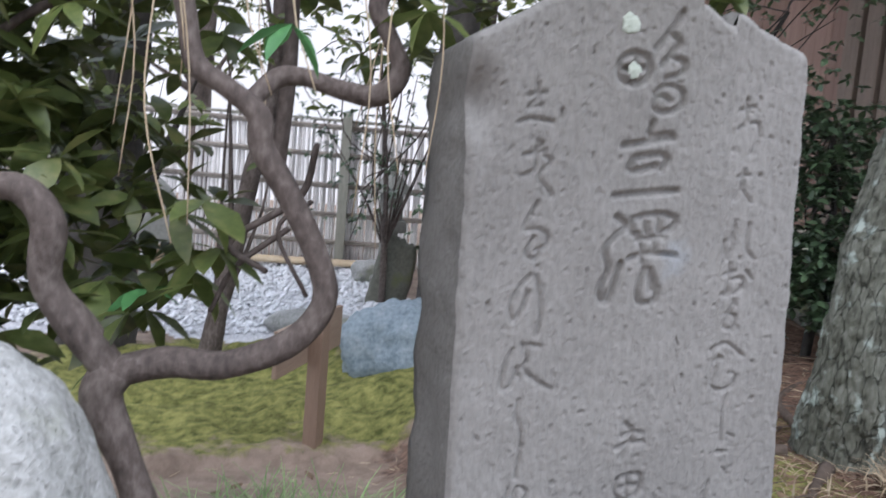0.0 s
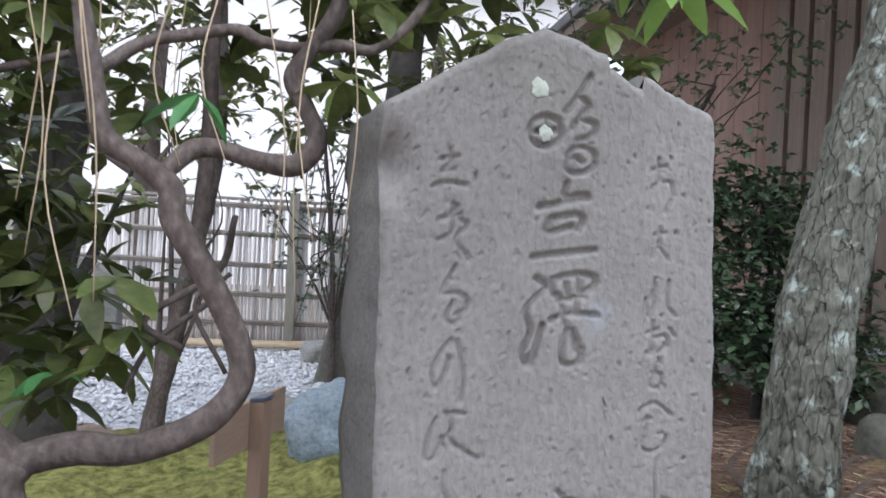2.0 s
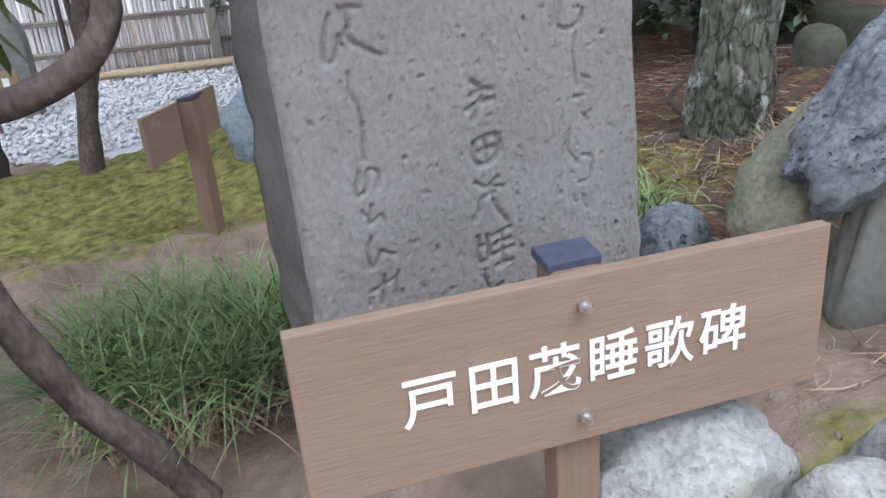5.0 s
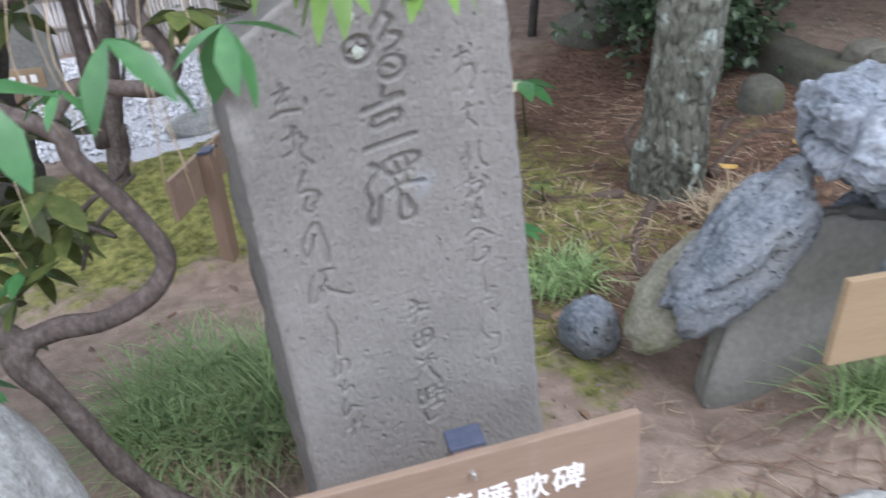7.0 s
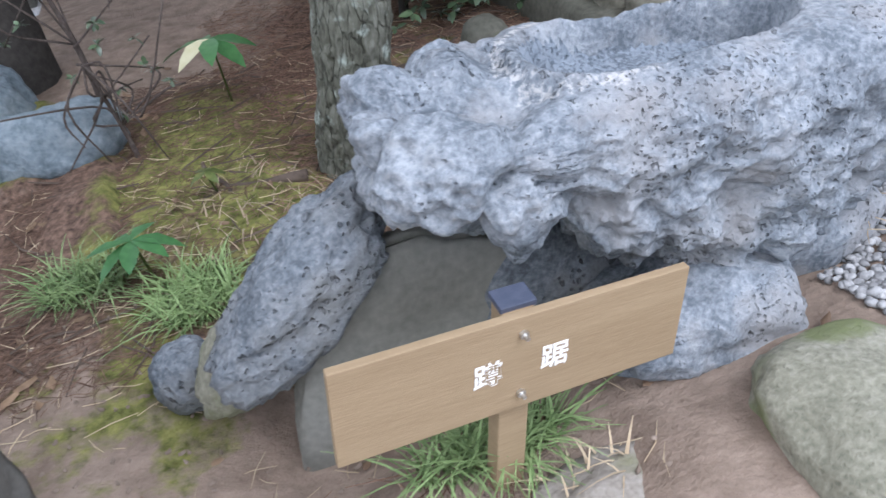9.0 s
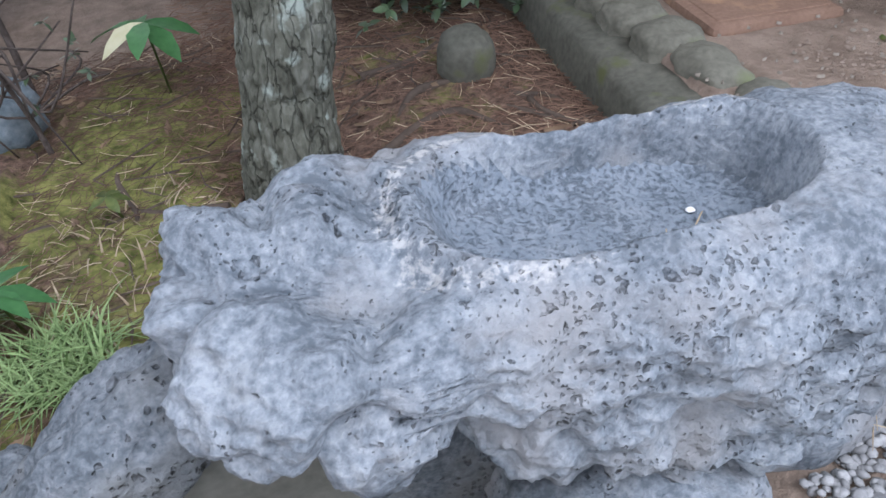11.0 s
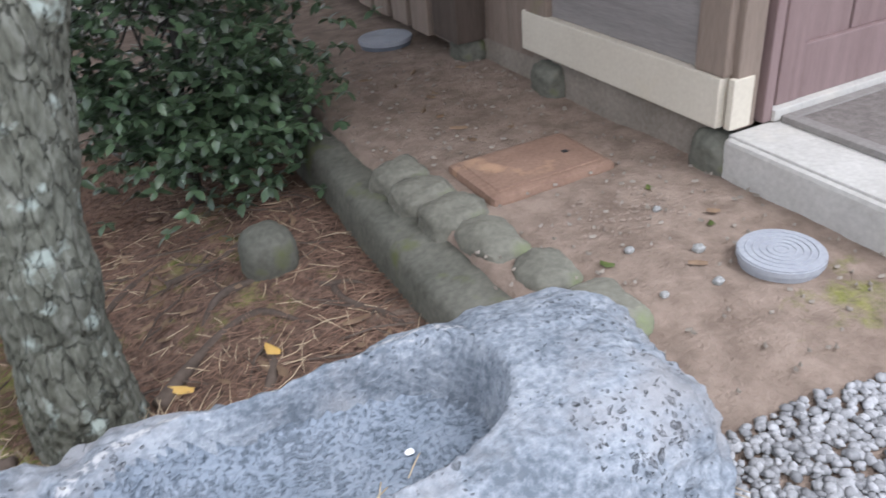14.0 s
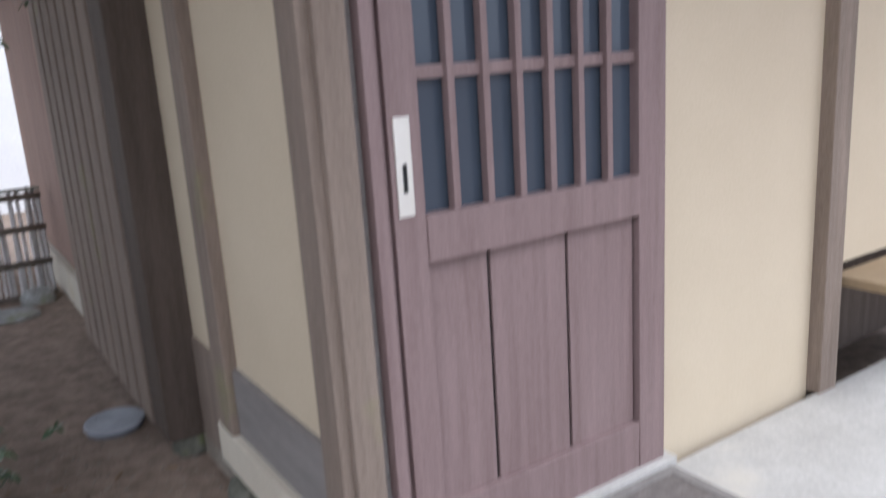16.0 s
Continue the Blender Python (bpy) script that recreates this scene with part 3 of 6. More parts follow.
# ---- house ----
def house():
    W = 2.91
    wall = thing("wall_west", "cream plaster house wall with weathered timber posts", "wall", (W, 3.5, .6), kind="structure")
    part("footing", slab(W + .02, W + .25, 1.72, 6.8, .4, .745, .006), FOOTING, wall, "rough dirty concrete footing")
    part("foundation", slab(W - .012, W + .2, 1.68, 2.56, .742, .868, .004), FOUND, wall, "cream painted foundation band")
    part("base_board", slab(W + .012, W + .16, 1.78, 2.42, .868, 1.075, .004), GREYWOOD, wall, "grey weathered horizontal base board")
    part("plaster", slab(W + .03, W + .16, 1.76, 2.42, 1.075, 2.95, 0), PLASTER, wall)
    part("post", slab(W - .005, W + .1, 1.675, 1.775, .868, 2.95, .006), OLDWOOD, wall, "weathered grey-brown corner post")
    part("post", slab(W - .01, W + .1, 2.42, 2.54, .735, 2.95, .008), OLDWOOD, wall, "weathered timber post with algae at its foot")
    part("plaster", slab(W + .03, W + .16, 2.54, 2.86, 1.06, 2.95, 0), PLASTER, wall)
    part("base_board", slab(W + .02, W + .15, 2.54, 2.86, .7, 1.06, .004), OLDWOOD, wall, "board greened by algae")
    part("post", slab(W - .1, W + .1, 2.86, 3.06, .7, 2.95, .006), DARKWOOD, wall, "dark brown shutter box post")
    for i in range(7):
        y = 3.06 + i * .194
        part("shutter_slat", slab(W - .1, W - .025, y + .045, y + .194, .68, 2.95, .006), OLDWOOD, wall)
    part("shutter_backing", slab(W - .025, W + .1, 3.06, 4.42, .7, 2.95, 0), DARKWOOD, wall)
    part("foundation", slab(W - .03, W + .2, 4.42, 6.8, .5, .83, .006), FOUND, wall, "white foundation band")
    for i in range(8):
        y = 4.42 + i * .3
        part("cedar_board", slab(W + .0, W + .06, y + .003, y + .297, .85, 2.95, .003), REDWOOD, wall)
    part("plaster_core", slab(W + .07, W + .16, 4.42, 6.8, .83, 2.95, 0), PLASTER, wall)

    D = 1.66
    front = thing("wall_south", "cream plaster wall beside a sliding entrance door", "wall", (3.9, D, .73), kind="structure")
    part("foundation_end", slab(2.915, 2.98, D - .01, D + .01, .742, .868, .003), FOUND, front)
    part("post", slab(2.93, 3.0, D - .005, D + .09, .735, 2.95, .006), OLDWOOD, front, "weathered corner post")
    for i, (a, b, o) in enumerate(((3.0, 3.022, .02), (3.022, 3.052, -.012), (3.052, 3.07, .01))):
        part("door_jamb", slab(a, b, D + o, D + .1, .735, 2.95, .003), DOORWOOD if i else GREYWOOD, front)
    part("plaster", slab(3.905, 4.66, D + .03, D + .15, .7, 2.95, 0), PLASTER, front)
    part("post", slab(4.66, 4.76, D - .02, D + .12, .73, 2.95, .006), OLDWOOD, front, "dark timber post")
    part("post", slab(4.76, 4.84, D + .03, D + .14, .73, 2.95, .006), GREYWOOD, front)
    part("plaster", slab(4.84, 6.5, D + .05, D + .15, 1.14, 2.95, 0), PLASTER, front)
    # Dark sheet added to stand in for the shade below the bench board.
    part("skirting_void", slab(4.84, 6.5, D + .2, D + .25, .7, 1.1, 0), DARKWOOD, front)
    part("bench_board", slab(4.8, 6.3, D - .22, D + .04, 1.08, 1.115, .006), BOARD_OLD, front, "pale plank of a low bench")
    part("lintel", slab(3.0, 3.95, D - .01, D + .12, 2.62, 2.78, .005), DOORWOOD, front)
    part("plaster", slab(3.0, 3.95, D + .03, D + .15, 2.78, 2.95, 0), PLASTER, front)

    door = thing("door_1", "closed brown wooden sliding door with lattice glazing above three panels", "door", (3.48, D, .76), kind="structure")
    y0, y1 = D + .0, D + .035
    part("door_stile", slab(3.072, 3.15, y0, y1, .765, 2.62, .003), DOORWOOD, door)
    part("door_stile", slab(3.8, 3.9, y0, y1, .765, 2.62, .003), DOORWOOD, door)
    part("bottom_rail", slab(3.15, 3.8, y0 + .002, y1, .765, .905, .003), DOORWOOD, door)
    part("middle_rail", slab(3.15, 3.8, y0 - .003, y1, 1.49, 1.595, .003), DOORWOOD, door)
    for a, b in ((3.15, 3.316), (3.326, 3.556), (3.566, 3.793)):
        part("door_panel", slab(a, b, y0 + .018, y1 - .006, .905, 1.49, .002), DOORWOOD, door)
    part("panel_gap", slab(3.15, 3.8, y1 - .008, y1 + .002, .905, 1.49, 0), BLACK, door)
    for i in range(6):
        x = 3.235 + i * .093
        part("lattice_bar", slab(x - .009, x + .009, y0 + .002, y0 + .026, 1.595, 2.62, .002), DOORWOOD, door)
    for z in (1.89, 2.25):
        part("lattice_rail", slab(3.15, 3.8, y0 + .014, y0 + .029, z - .014, z + .014, .002), DOORWOOD, door)
    part("door_glass", slab(3.15, 3.8, y0 + .031, y0 + .036, 1.595, 2.62, 0), GLASS, door, "dark bluish glass pane")
    h = part("handle", slab(3.084, 3.122, y0 - .004, y0 + .002, 1.6, 1.805, .0015), IVORY, door, "pale metal recessed pull plate")
    part("handle_slot", slab(3.098, 3.108, y0 - .006, y0 - .003, 1.65, 1.71, .001), BLACK, h)
    part("threshold", slab(3.05, 3.93, D - .022, D + .05, .735, .765, .003), CONCRETE, door, "pale threshold strip")

    step = thing("entrance_step", "pale worn concrete entrance step beside gravel", "step", (4, 1.3, .6), kind="structure")
    part("step_block", slab(2.905, 6.5, .985, D - .004, .5, .725, .012), CONCRETE, step)
    part("step_kerb", slab(2.92, 6.5, 1.0, D - .004, .72, .732, .006), CONCRETE, step)

    mat = thing("door_mat", "grey-brown rubber-edged door mat lying before the door", "door mat", (3.48, 1.39, .733))
    part("mat_surface", slab(3.105, 3.87, 1.165, 1.61, .732, .745, .003), MAT, mat)
    for a in ((3.07, 3.905, 1.13, 1.166), (3.07, 3.905, 1.608, 1.636), (3.07, 3.106, 1.166, 1.608), (3.869, 3.905, 1.166, 1.608)):
        part("mat_border", slab(*a, .732, .749, .003), MATEDGE, mat)

    # Unseen plain roof closes the house; its eaves are extended to cast shade.
    roof = thing("roof", "unseen dark tiled house roof, eaves extended to shade the wall", "roof", (4.5, 4, 3.1), kind="structure")
    part("eaves", slab(2.2, 7, .95, 7.2, 2.95, 3.05, .01), OLDWOOD, roof)
    part("tiles", slab(2.15, 7, .9, 7.2, 3.05, 3.15, .02), ROOFTILE, roof)
    back = thing("wall_east", "plain plaster wall", "wall", (6.6, 4, .5), kind="structure")
    part("plaster", slab(6.5, 6.62, 1.7, 6.8, .4, 2.95, 0), PLASTER, back)
    north = thing("wall_north", "plain plaster wall", "wall", (4.8, 6.85, .5), kind="structure")
    part("plaster", slab(2.95, 6.62, 6.8, 6.92, .4, 2.95, 0), PLASTER, north)


house()
for i, (x, y, s) in enumerate(((2.945, 1.71, .07), (2.93, 2.43, .075), (2.9, 2.95, .08))):
    stone("foundation_stone", (x, y, .655), (s * .8, s, .07), MOSSROCK, "dark rounded foundation stone under a house post", level=4, seed=80 + i, power=2.6, group="foundation stones")
for i, (x, y, s) in enumerate(((2.62, 1.42, .014), (2.57, 1.31, .012), (2.66, 1.6, .01), (2.5, 1.5, .011), (2.45, 1.33, .01))):
    stone("pebble", (x, y, height(x, y) + s * .4), (s, s * .8, s * .7), GRANITE, "small pale pebble lying on the yard earth", level=3, seed=90 + i, group="loose pebbles")


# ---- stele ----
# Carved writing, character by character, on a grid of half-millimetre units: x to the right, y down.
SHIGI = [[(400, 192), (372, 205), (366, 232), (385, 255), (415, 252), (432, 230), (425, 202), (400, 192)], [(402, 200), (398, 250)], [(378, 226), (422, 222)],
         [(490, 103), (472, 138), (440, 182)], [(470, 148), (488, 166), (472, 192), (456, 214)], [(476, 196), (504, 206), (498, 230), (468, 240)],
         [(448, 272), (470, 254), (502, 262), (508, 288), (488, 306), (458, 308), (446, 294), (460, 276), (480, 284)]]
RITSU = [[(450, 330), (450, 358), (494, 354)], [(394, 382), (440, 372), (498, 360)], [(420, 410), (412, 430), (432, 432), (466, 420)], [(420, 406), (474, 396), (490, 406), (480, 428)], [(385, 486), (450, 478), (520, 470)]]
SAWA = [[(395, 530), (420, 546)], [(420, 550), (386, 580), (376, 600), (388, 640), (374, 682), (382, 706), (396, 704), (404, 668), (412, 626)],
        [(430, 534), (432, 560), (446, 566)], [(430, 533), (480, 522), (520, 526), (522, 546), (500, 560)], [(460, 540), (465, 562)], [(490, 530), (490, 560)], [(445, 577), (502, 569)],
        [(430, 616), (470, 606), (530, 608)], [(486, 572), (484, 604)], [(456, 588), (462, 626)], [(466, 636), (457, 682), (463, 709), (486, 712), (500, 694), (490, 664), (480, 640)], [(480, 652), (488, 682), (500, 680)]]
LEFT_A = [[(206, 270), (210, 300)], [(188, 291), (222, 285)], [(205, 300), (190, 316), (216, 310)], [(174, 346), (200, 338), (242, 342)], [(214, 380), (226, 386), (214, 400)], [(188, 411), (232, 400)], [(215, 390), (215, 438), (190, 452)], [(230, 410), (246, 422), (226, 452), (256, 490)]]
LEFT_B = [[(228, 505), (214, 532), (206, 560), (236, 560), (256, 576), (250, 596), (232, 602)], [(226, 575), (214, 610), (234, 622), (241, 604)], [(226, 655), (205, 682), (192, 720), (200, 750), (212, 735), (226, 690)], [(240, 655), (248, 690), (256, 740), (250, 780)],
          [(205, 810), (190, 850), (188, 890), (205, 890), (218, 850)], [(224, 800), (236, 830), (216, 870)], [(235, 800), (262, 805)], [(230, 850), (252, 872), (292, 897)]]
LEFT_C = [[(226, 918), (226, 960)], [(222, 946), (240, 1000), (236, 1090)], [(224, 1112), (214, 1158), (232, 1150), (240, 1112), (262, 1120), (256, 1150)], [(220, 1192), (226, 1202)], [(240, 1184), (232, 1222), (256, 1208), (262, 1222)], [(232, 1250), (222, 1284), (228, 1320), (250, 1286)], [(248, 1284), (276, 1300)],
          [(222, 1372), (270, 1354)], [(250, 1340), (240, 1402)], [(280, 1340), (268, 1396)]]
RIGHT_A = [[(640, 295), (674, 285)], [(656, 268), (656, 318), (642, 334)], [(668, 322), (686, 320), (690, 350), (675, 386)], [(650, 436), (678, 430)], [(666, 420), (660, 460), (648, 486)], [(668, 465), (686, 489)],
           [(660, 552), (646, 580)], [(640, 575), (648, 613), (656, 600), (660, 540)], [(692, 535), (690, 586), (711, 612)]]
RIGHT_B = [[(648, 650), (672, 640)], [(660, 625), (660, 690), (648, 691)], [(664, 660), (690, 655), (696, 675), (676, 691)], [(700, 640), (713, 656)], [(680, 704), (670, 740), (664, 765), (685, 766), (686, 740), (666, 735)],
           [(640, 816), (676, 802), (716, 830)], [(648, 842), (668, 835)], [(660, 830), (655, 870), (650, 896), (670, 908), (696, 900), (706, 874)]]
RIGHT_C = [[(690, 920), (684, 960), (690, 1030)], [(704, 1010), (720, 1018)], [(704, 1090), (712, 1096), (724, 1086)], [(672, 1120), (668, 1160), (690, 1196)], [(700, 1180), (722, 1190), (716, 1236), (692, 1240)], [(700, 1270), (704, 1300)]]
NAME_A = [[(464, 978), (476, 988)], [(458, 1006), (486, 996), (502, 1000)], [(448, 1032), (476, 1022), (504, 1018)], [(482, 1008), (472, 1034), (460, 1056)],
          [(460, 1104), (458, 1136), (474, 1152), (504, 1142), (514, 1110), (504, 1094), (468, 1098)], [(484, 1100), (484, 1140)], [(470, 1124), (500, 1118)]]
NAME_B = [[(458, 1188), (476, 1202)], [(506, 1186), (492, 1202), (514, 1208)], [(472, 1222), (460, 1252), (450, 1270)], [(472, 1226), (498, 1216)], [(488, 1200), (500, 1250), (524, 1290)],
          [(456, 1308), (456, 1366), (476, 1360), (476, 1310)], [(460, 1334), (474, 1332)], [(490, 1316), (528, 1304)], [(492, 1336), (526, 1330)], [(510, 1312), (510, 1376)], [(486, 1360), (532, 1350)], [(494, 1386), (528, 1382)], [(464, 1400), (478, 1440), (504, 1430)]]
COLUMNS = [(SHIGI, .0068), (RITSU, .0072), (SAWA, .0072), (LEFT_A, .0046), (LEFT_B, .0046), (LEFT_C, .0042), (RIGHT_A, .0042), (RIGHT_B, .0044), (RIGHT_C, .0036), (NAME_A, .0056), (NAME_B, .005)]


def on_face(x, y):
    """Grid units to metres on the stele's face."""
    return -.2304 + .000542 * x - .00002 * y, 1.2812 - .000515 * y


def stele():
    base = thing("stone_stele", "weathered grey stone stele carved with cursive Japanese columns", "monument", (.381, .83, .43))
    base.rotation_euler = (0, radians(-2.2), radians(7))
    bpy.context.view_layer.update()
    half = lambda z: .2055 - .012 * min(1, max(0, (z - .43) / .75))

    def top(x):
        # roofline: two slopes to a blunt apex, a chip on one shoulder
        if x < -.02:
            t = 1.187 + (x + .192) / .172 * .098
        else:
            t = 1.285 - (x + .02) / .213 * .092
        t -= .008 * math.exp(-((x + .02) / .03) ** 2)
        t -= .014 if .055 < x < .1 else 0
        return t + .004 * noise.noise(Vector((x * 40, 2, 5)))

    nx, nz, zb = 190, 440, .3
    xs = np.linspace(-1, 1, nx)
    zs = np.linspace(0, 1, nz)
    X = np.zeros((nz, nx))
    Z = np.zeros((nz, nx))
    for i, u in enumerate(xs):
        tp = top(u * .193)
        col = zb + (tp - zb) * zs
        Z[:, i] = col
        X[:, i] = [u * half(z) for z in col]
    X += 0.003 * np.sign(X) * (np.abs(xs)[None, :] > .97) * np.array([noise.noise(Vector((3, 1, z * 30))) for z in Z[:, 0]])[:, None]
    depth = np.zeros_like(X)
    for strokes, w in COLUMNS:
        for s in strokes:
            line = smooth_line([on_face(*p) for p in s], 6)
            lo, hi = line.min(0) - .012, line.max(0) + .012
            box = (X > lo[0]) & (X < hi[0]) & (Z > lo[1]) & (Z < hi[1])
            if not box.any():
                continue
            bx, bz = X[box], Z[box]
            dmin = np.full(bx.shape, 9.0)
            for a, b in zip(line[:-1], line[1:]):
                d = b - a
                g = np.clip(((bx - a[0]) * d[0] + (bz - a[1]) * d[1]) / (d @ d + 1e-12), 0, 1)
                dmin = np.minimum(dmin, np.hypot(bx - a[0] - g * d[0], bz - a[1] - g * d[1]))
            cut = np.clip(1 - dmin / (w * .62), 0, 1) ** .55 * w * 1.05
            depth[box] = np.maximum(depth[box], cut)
    grain = np.array([[noise.noise(Vector((x * 130, z * 75, 1))) + .6 * noise.noise(Vector((x * 300, z * 190, 4))) for x, z in zip(rx, rz)] for rx, rz in zip(X, Z)])
    big = np.array([[noise.noise(Vector((x * 11, z * 11, 2))) for x, z in zip(rx, rz)] for rx, rz in zip(X, Z)])
    Y = depth - .0012 * np.minimum(grain, .2) + .009 * np.maximum(0, grain - .45) + .003 * big
    edge = np.clip((np.abs(xs) - .955) / .045, 0, 1)
    Y += (edge ** 2 * .007)[None, :]
    Y[-6:, :] += np.linspace(0, 1, 6)[:, None] ** 2 * .006
    chip = np.exp(-((X + .186) / .018) ** 2 - ((Z - 1.125) / .03) ** 2)
    Y += .03 * chip
    verts = [(x, y, z) for rx, ry, rz in zip(X, Y, Z) for x, y, z in zip(rx, ry, rz)]
    faces = [(j * nx + i, j * nx + i + 1, (j + 1) * nx + i + 1, (j + 1) * nx + i) for j in range(nz - 1) for i in range(nx - 1)]
    off = Matrix.Translation((0, 0, -.43))

    def add(name, v, f, mat, label=""):
        ob = mesh(name, v, f, mat)
        ob.parent = base
        ob.matrix_local = off
        if label:
            ob["label"] = label
        return ob
    add("carved_face", verts, faces, STELE, "tooled front face with carved writing")
    # sides, top and back as one rough shell, in the darker shaded tuff
    ring = [(X[j, 0], Y[j, 0], Z[j, 0]) for j in range(0, nz, 4)] + [(X[-1, i], Y[-1, i], Z[-1, i]) for i in range(0, nx, 3)] + [(X[j, -1], Y[j, -1], Z[j, -1]) for j in range(nz - 1, -1, -4)]
    sv, sf, nr = [], [], 10
    for k in range(nr + 1):
        t = k / nr
        for (x, y, z) in ring:
            left = x < -.14
            ox = (-.014 * t if left else .012 * t * (x > .14)) * (0 if z > 1.19 and not left else 1)
            q = Vector((x + ox, y + t * .13, z - .006 * t * (z > 1.18)))
            b = noise.noise(q * 22) * .007 * (1 if 0 < k else 0)
            sv.append((q.x + b * (1 if abs(x) > .15 else 0), q.y, q.z + b * (abs(x) <= .15)))
    m = len(ring)
    for k in range(nr):
        for i in range(m - 1):
            sf.append((k * m + i, (k + 1) * m + i, (k + 1) * m + i + 1, k * m + i + 1))
    sf.append(tuple(nr * m + i for i in range(m))[::-1])
    add("rough_sides", sv, sf, STELE_SHADED, "rough sides, shade put into their darker colour")
    # two pale lichen spots
    for lx, lz, r in ((-.027, 1.211, .010), (-.019, 1.163, .008)):
        v, f = BALLS[3]
        q = v * np.array((r, .0012, r * 1.1)) * (1 + .35 * fractal(v, 1.6, 2, lz)[:, None]) + np.array((lx, .0005, lz))
        add("lichen", q, f, LICHEN, "pale green lichen spot")


LICHEN = material("lichen", [(0.32, 0.36, 0.3), (0.46, 0.5, 0.43)], 30, 0.95, 0.4, 120)
stele()


# ---- signboards ----
def words(text, size, mat, parent, m, gap=1.0):
    """Painted characters, each an object of its own, evenly spaced about m."""
    n = len(text)
    for i, ch in enumerate(text):
        if ch == " ":
            continue
        c = bpy.data.curves.new("lettering", "FONT")
        c.body, c.size, c.extrude, c.align_x, c.align_y, c.offset = ch, size, .0006, "CENTER", "CENTER", .0005
        tmp = new("tmp", c)
        bpy.context.view_layer.update()
        me = bpy.data.meshes.new_from_object(tmp.evaluated_get(bpy.context.evaluated_depsgraph_get()))
        bpy.data.objects.remove(tmp)
        ob = new("character", me)
        me.materials.clear()
        me.materials.append(mat)
        ob.parent = parent
        ob.matrix_local = m @ Matrix.Translation(((i - (n - 1) / 2) * gap, 0, 0))
        ob["label"] = "white painted character"


def sign(label, at, turn, width, tall, top, text, size, gap, boardmat, lean=0.0, depth=.014, behind=True, post=.047):
    """A nameplate bolted to a square post with a dark sloping cap; at is the foot of the board's middle."""
    s = thing("signboard", label, "sign", at, "garden nameplates")
    s.rotation_euler = (0, radians(lean), radians(turn))
    bpy.context.view_layer.update()

    def add(name, bm, mat, parent=s, lab=""):
        ob = part(name, bm, mat)
        ob.parent = parent
        if lab:
            ob["label"] = lab
        return ob
    z1 = top - at[2]
    add("board", slab(-width / 2, width / 2, 0, depth, z1 - tall, z1, .002), boardmat, lab="brown painted board")
    p = add("post", slab(-post / 2, post / 2, depth, depth + post * .7, -.25, z1 + .002, .003), POSTWOOD if boardmat is BOARD else BOARD_OLD, lab="square timber post")
    cm = Matrix.Translation((0, depth + post * .35, z1 + .006)) @ Matrix.Rotation(radians(8), 4, "X")
    add("cap", slab(-post / 2 - .003, post / 2 + .003, -post * .35, post * .35 + .004, -.004, .006, .002, cm), CAP, lab="dark blue sloping cap")
    for dz in (.028, tall - .028):
        bm = bmesh.new()
        bmesh.ops.create_cone(bm, cap_ends=True, segments=6, radius1=.0065, radius2=.0065, depth=.006, matrix=Matrix.Translation((0, -.003, z1 - dz)) @ Matrix.Rotation(radians(90), 4, "X"))
        bmesh.ops.create_cone(bm, cap_ends=True, segments=12, radius1=.0035, radius2=.003, depth=.01, matrix=Matrix.Translation((0, -.009, z1 - dz)) @ Matrix.Rotation(radians(90), 4, "X"))
        add("bolt", bm, STEEL, lab="steel bolt")
    if text:
        words(text, size, WHITE, s, Matrix.Translation((0, -.0012, z1 - tall * .53)) @ Matrix.Rotation(radians(90), 4, "X"), gap)
    return s


sign("brown nameplate with six white characters before the stele", (.4, .625, .28), 3, .519, .17, .637, "戸田茂睡歌碑", .0535, .058, BOARD)
sign("tan nameplate with two white characters before the stone basin", (1.262, .71, .4), 3, .52, .158, .728, "蹲踞", .044, .1, BOARD_OLD, lean=4.6)
sign("brown nameplate seen edge-on on the mossy ground", (-.066, 2.267, .17), 250, .46, .13, .575, "", .05, 1.0, BOARD, post=.06)


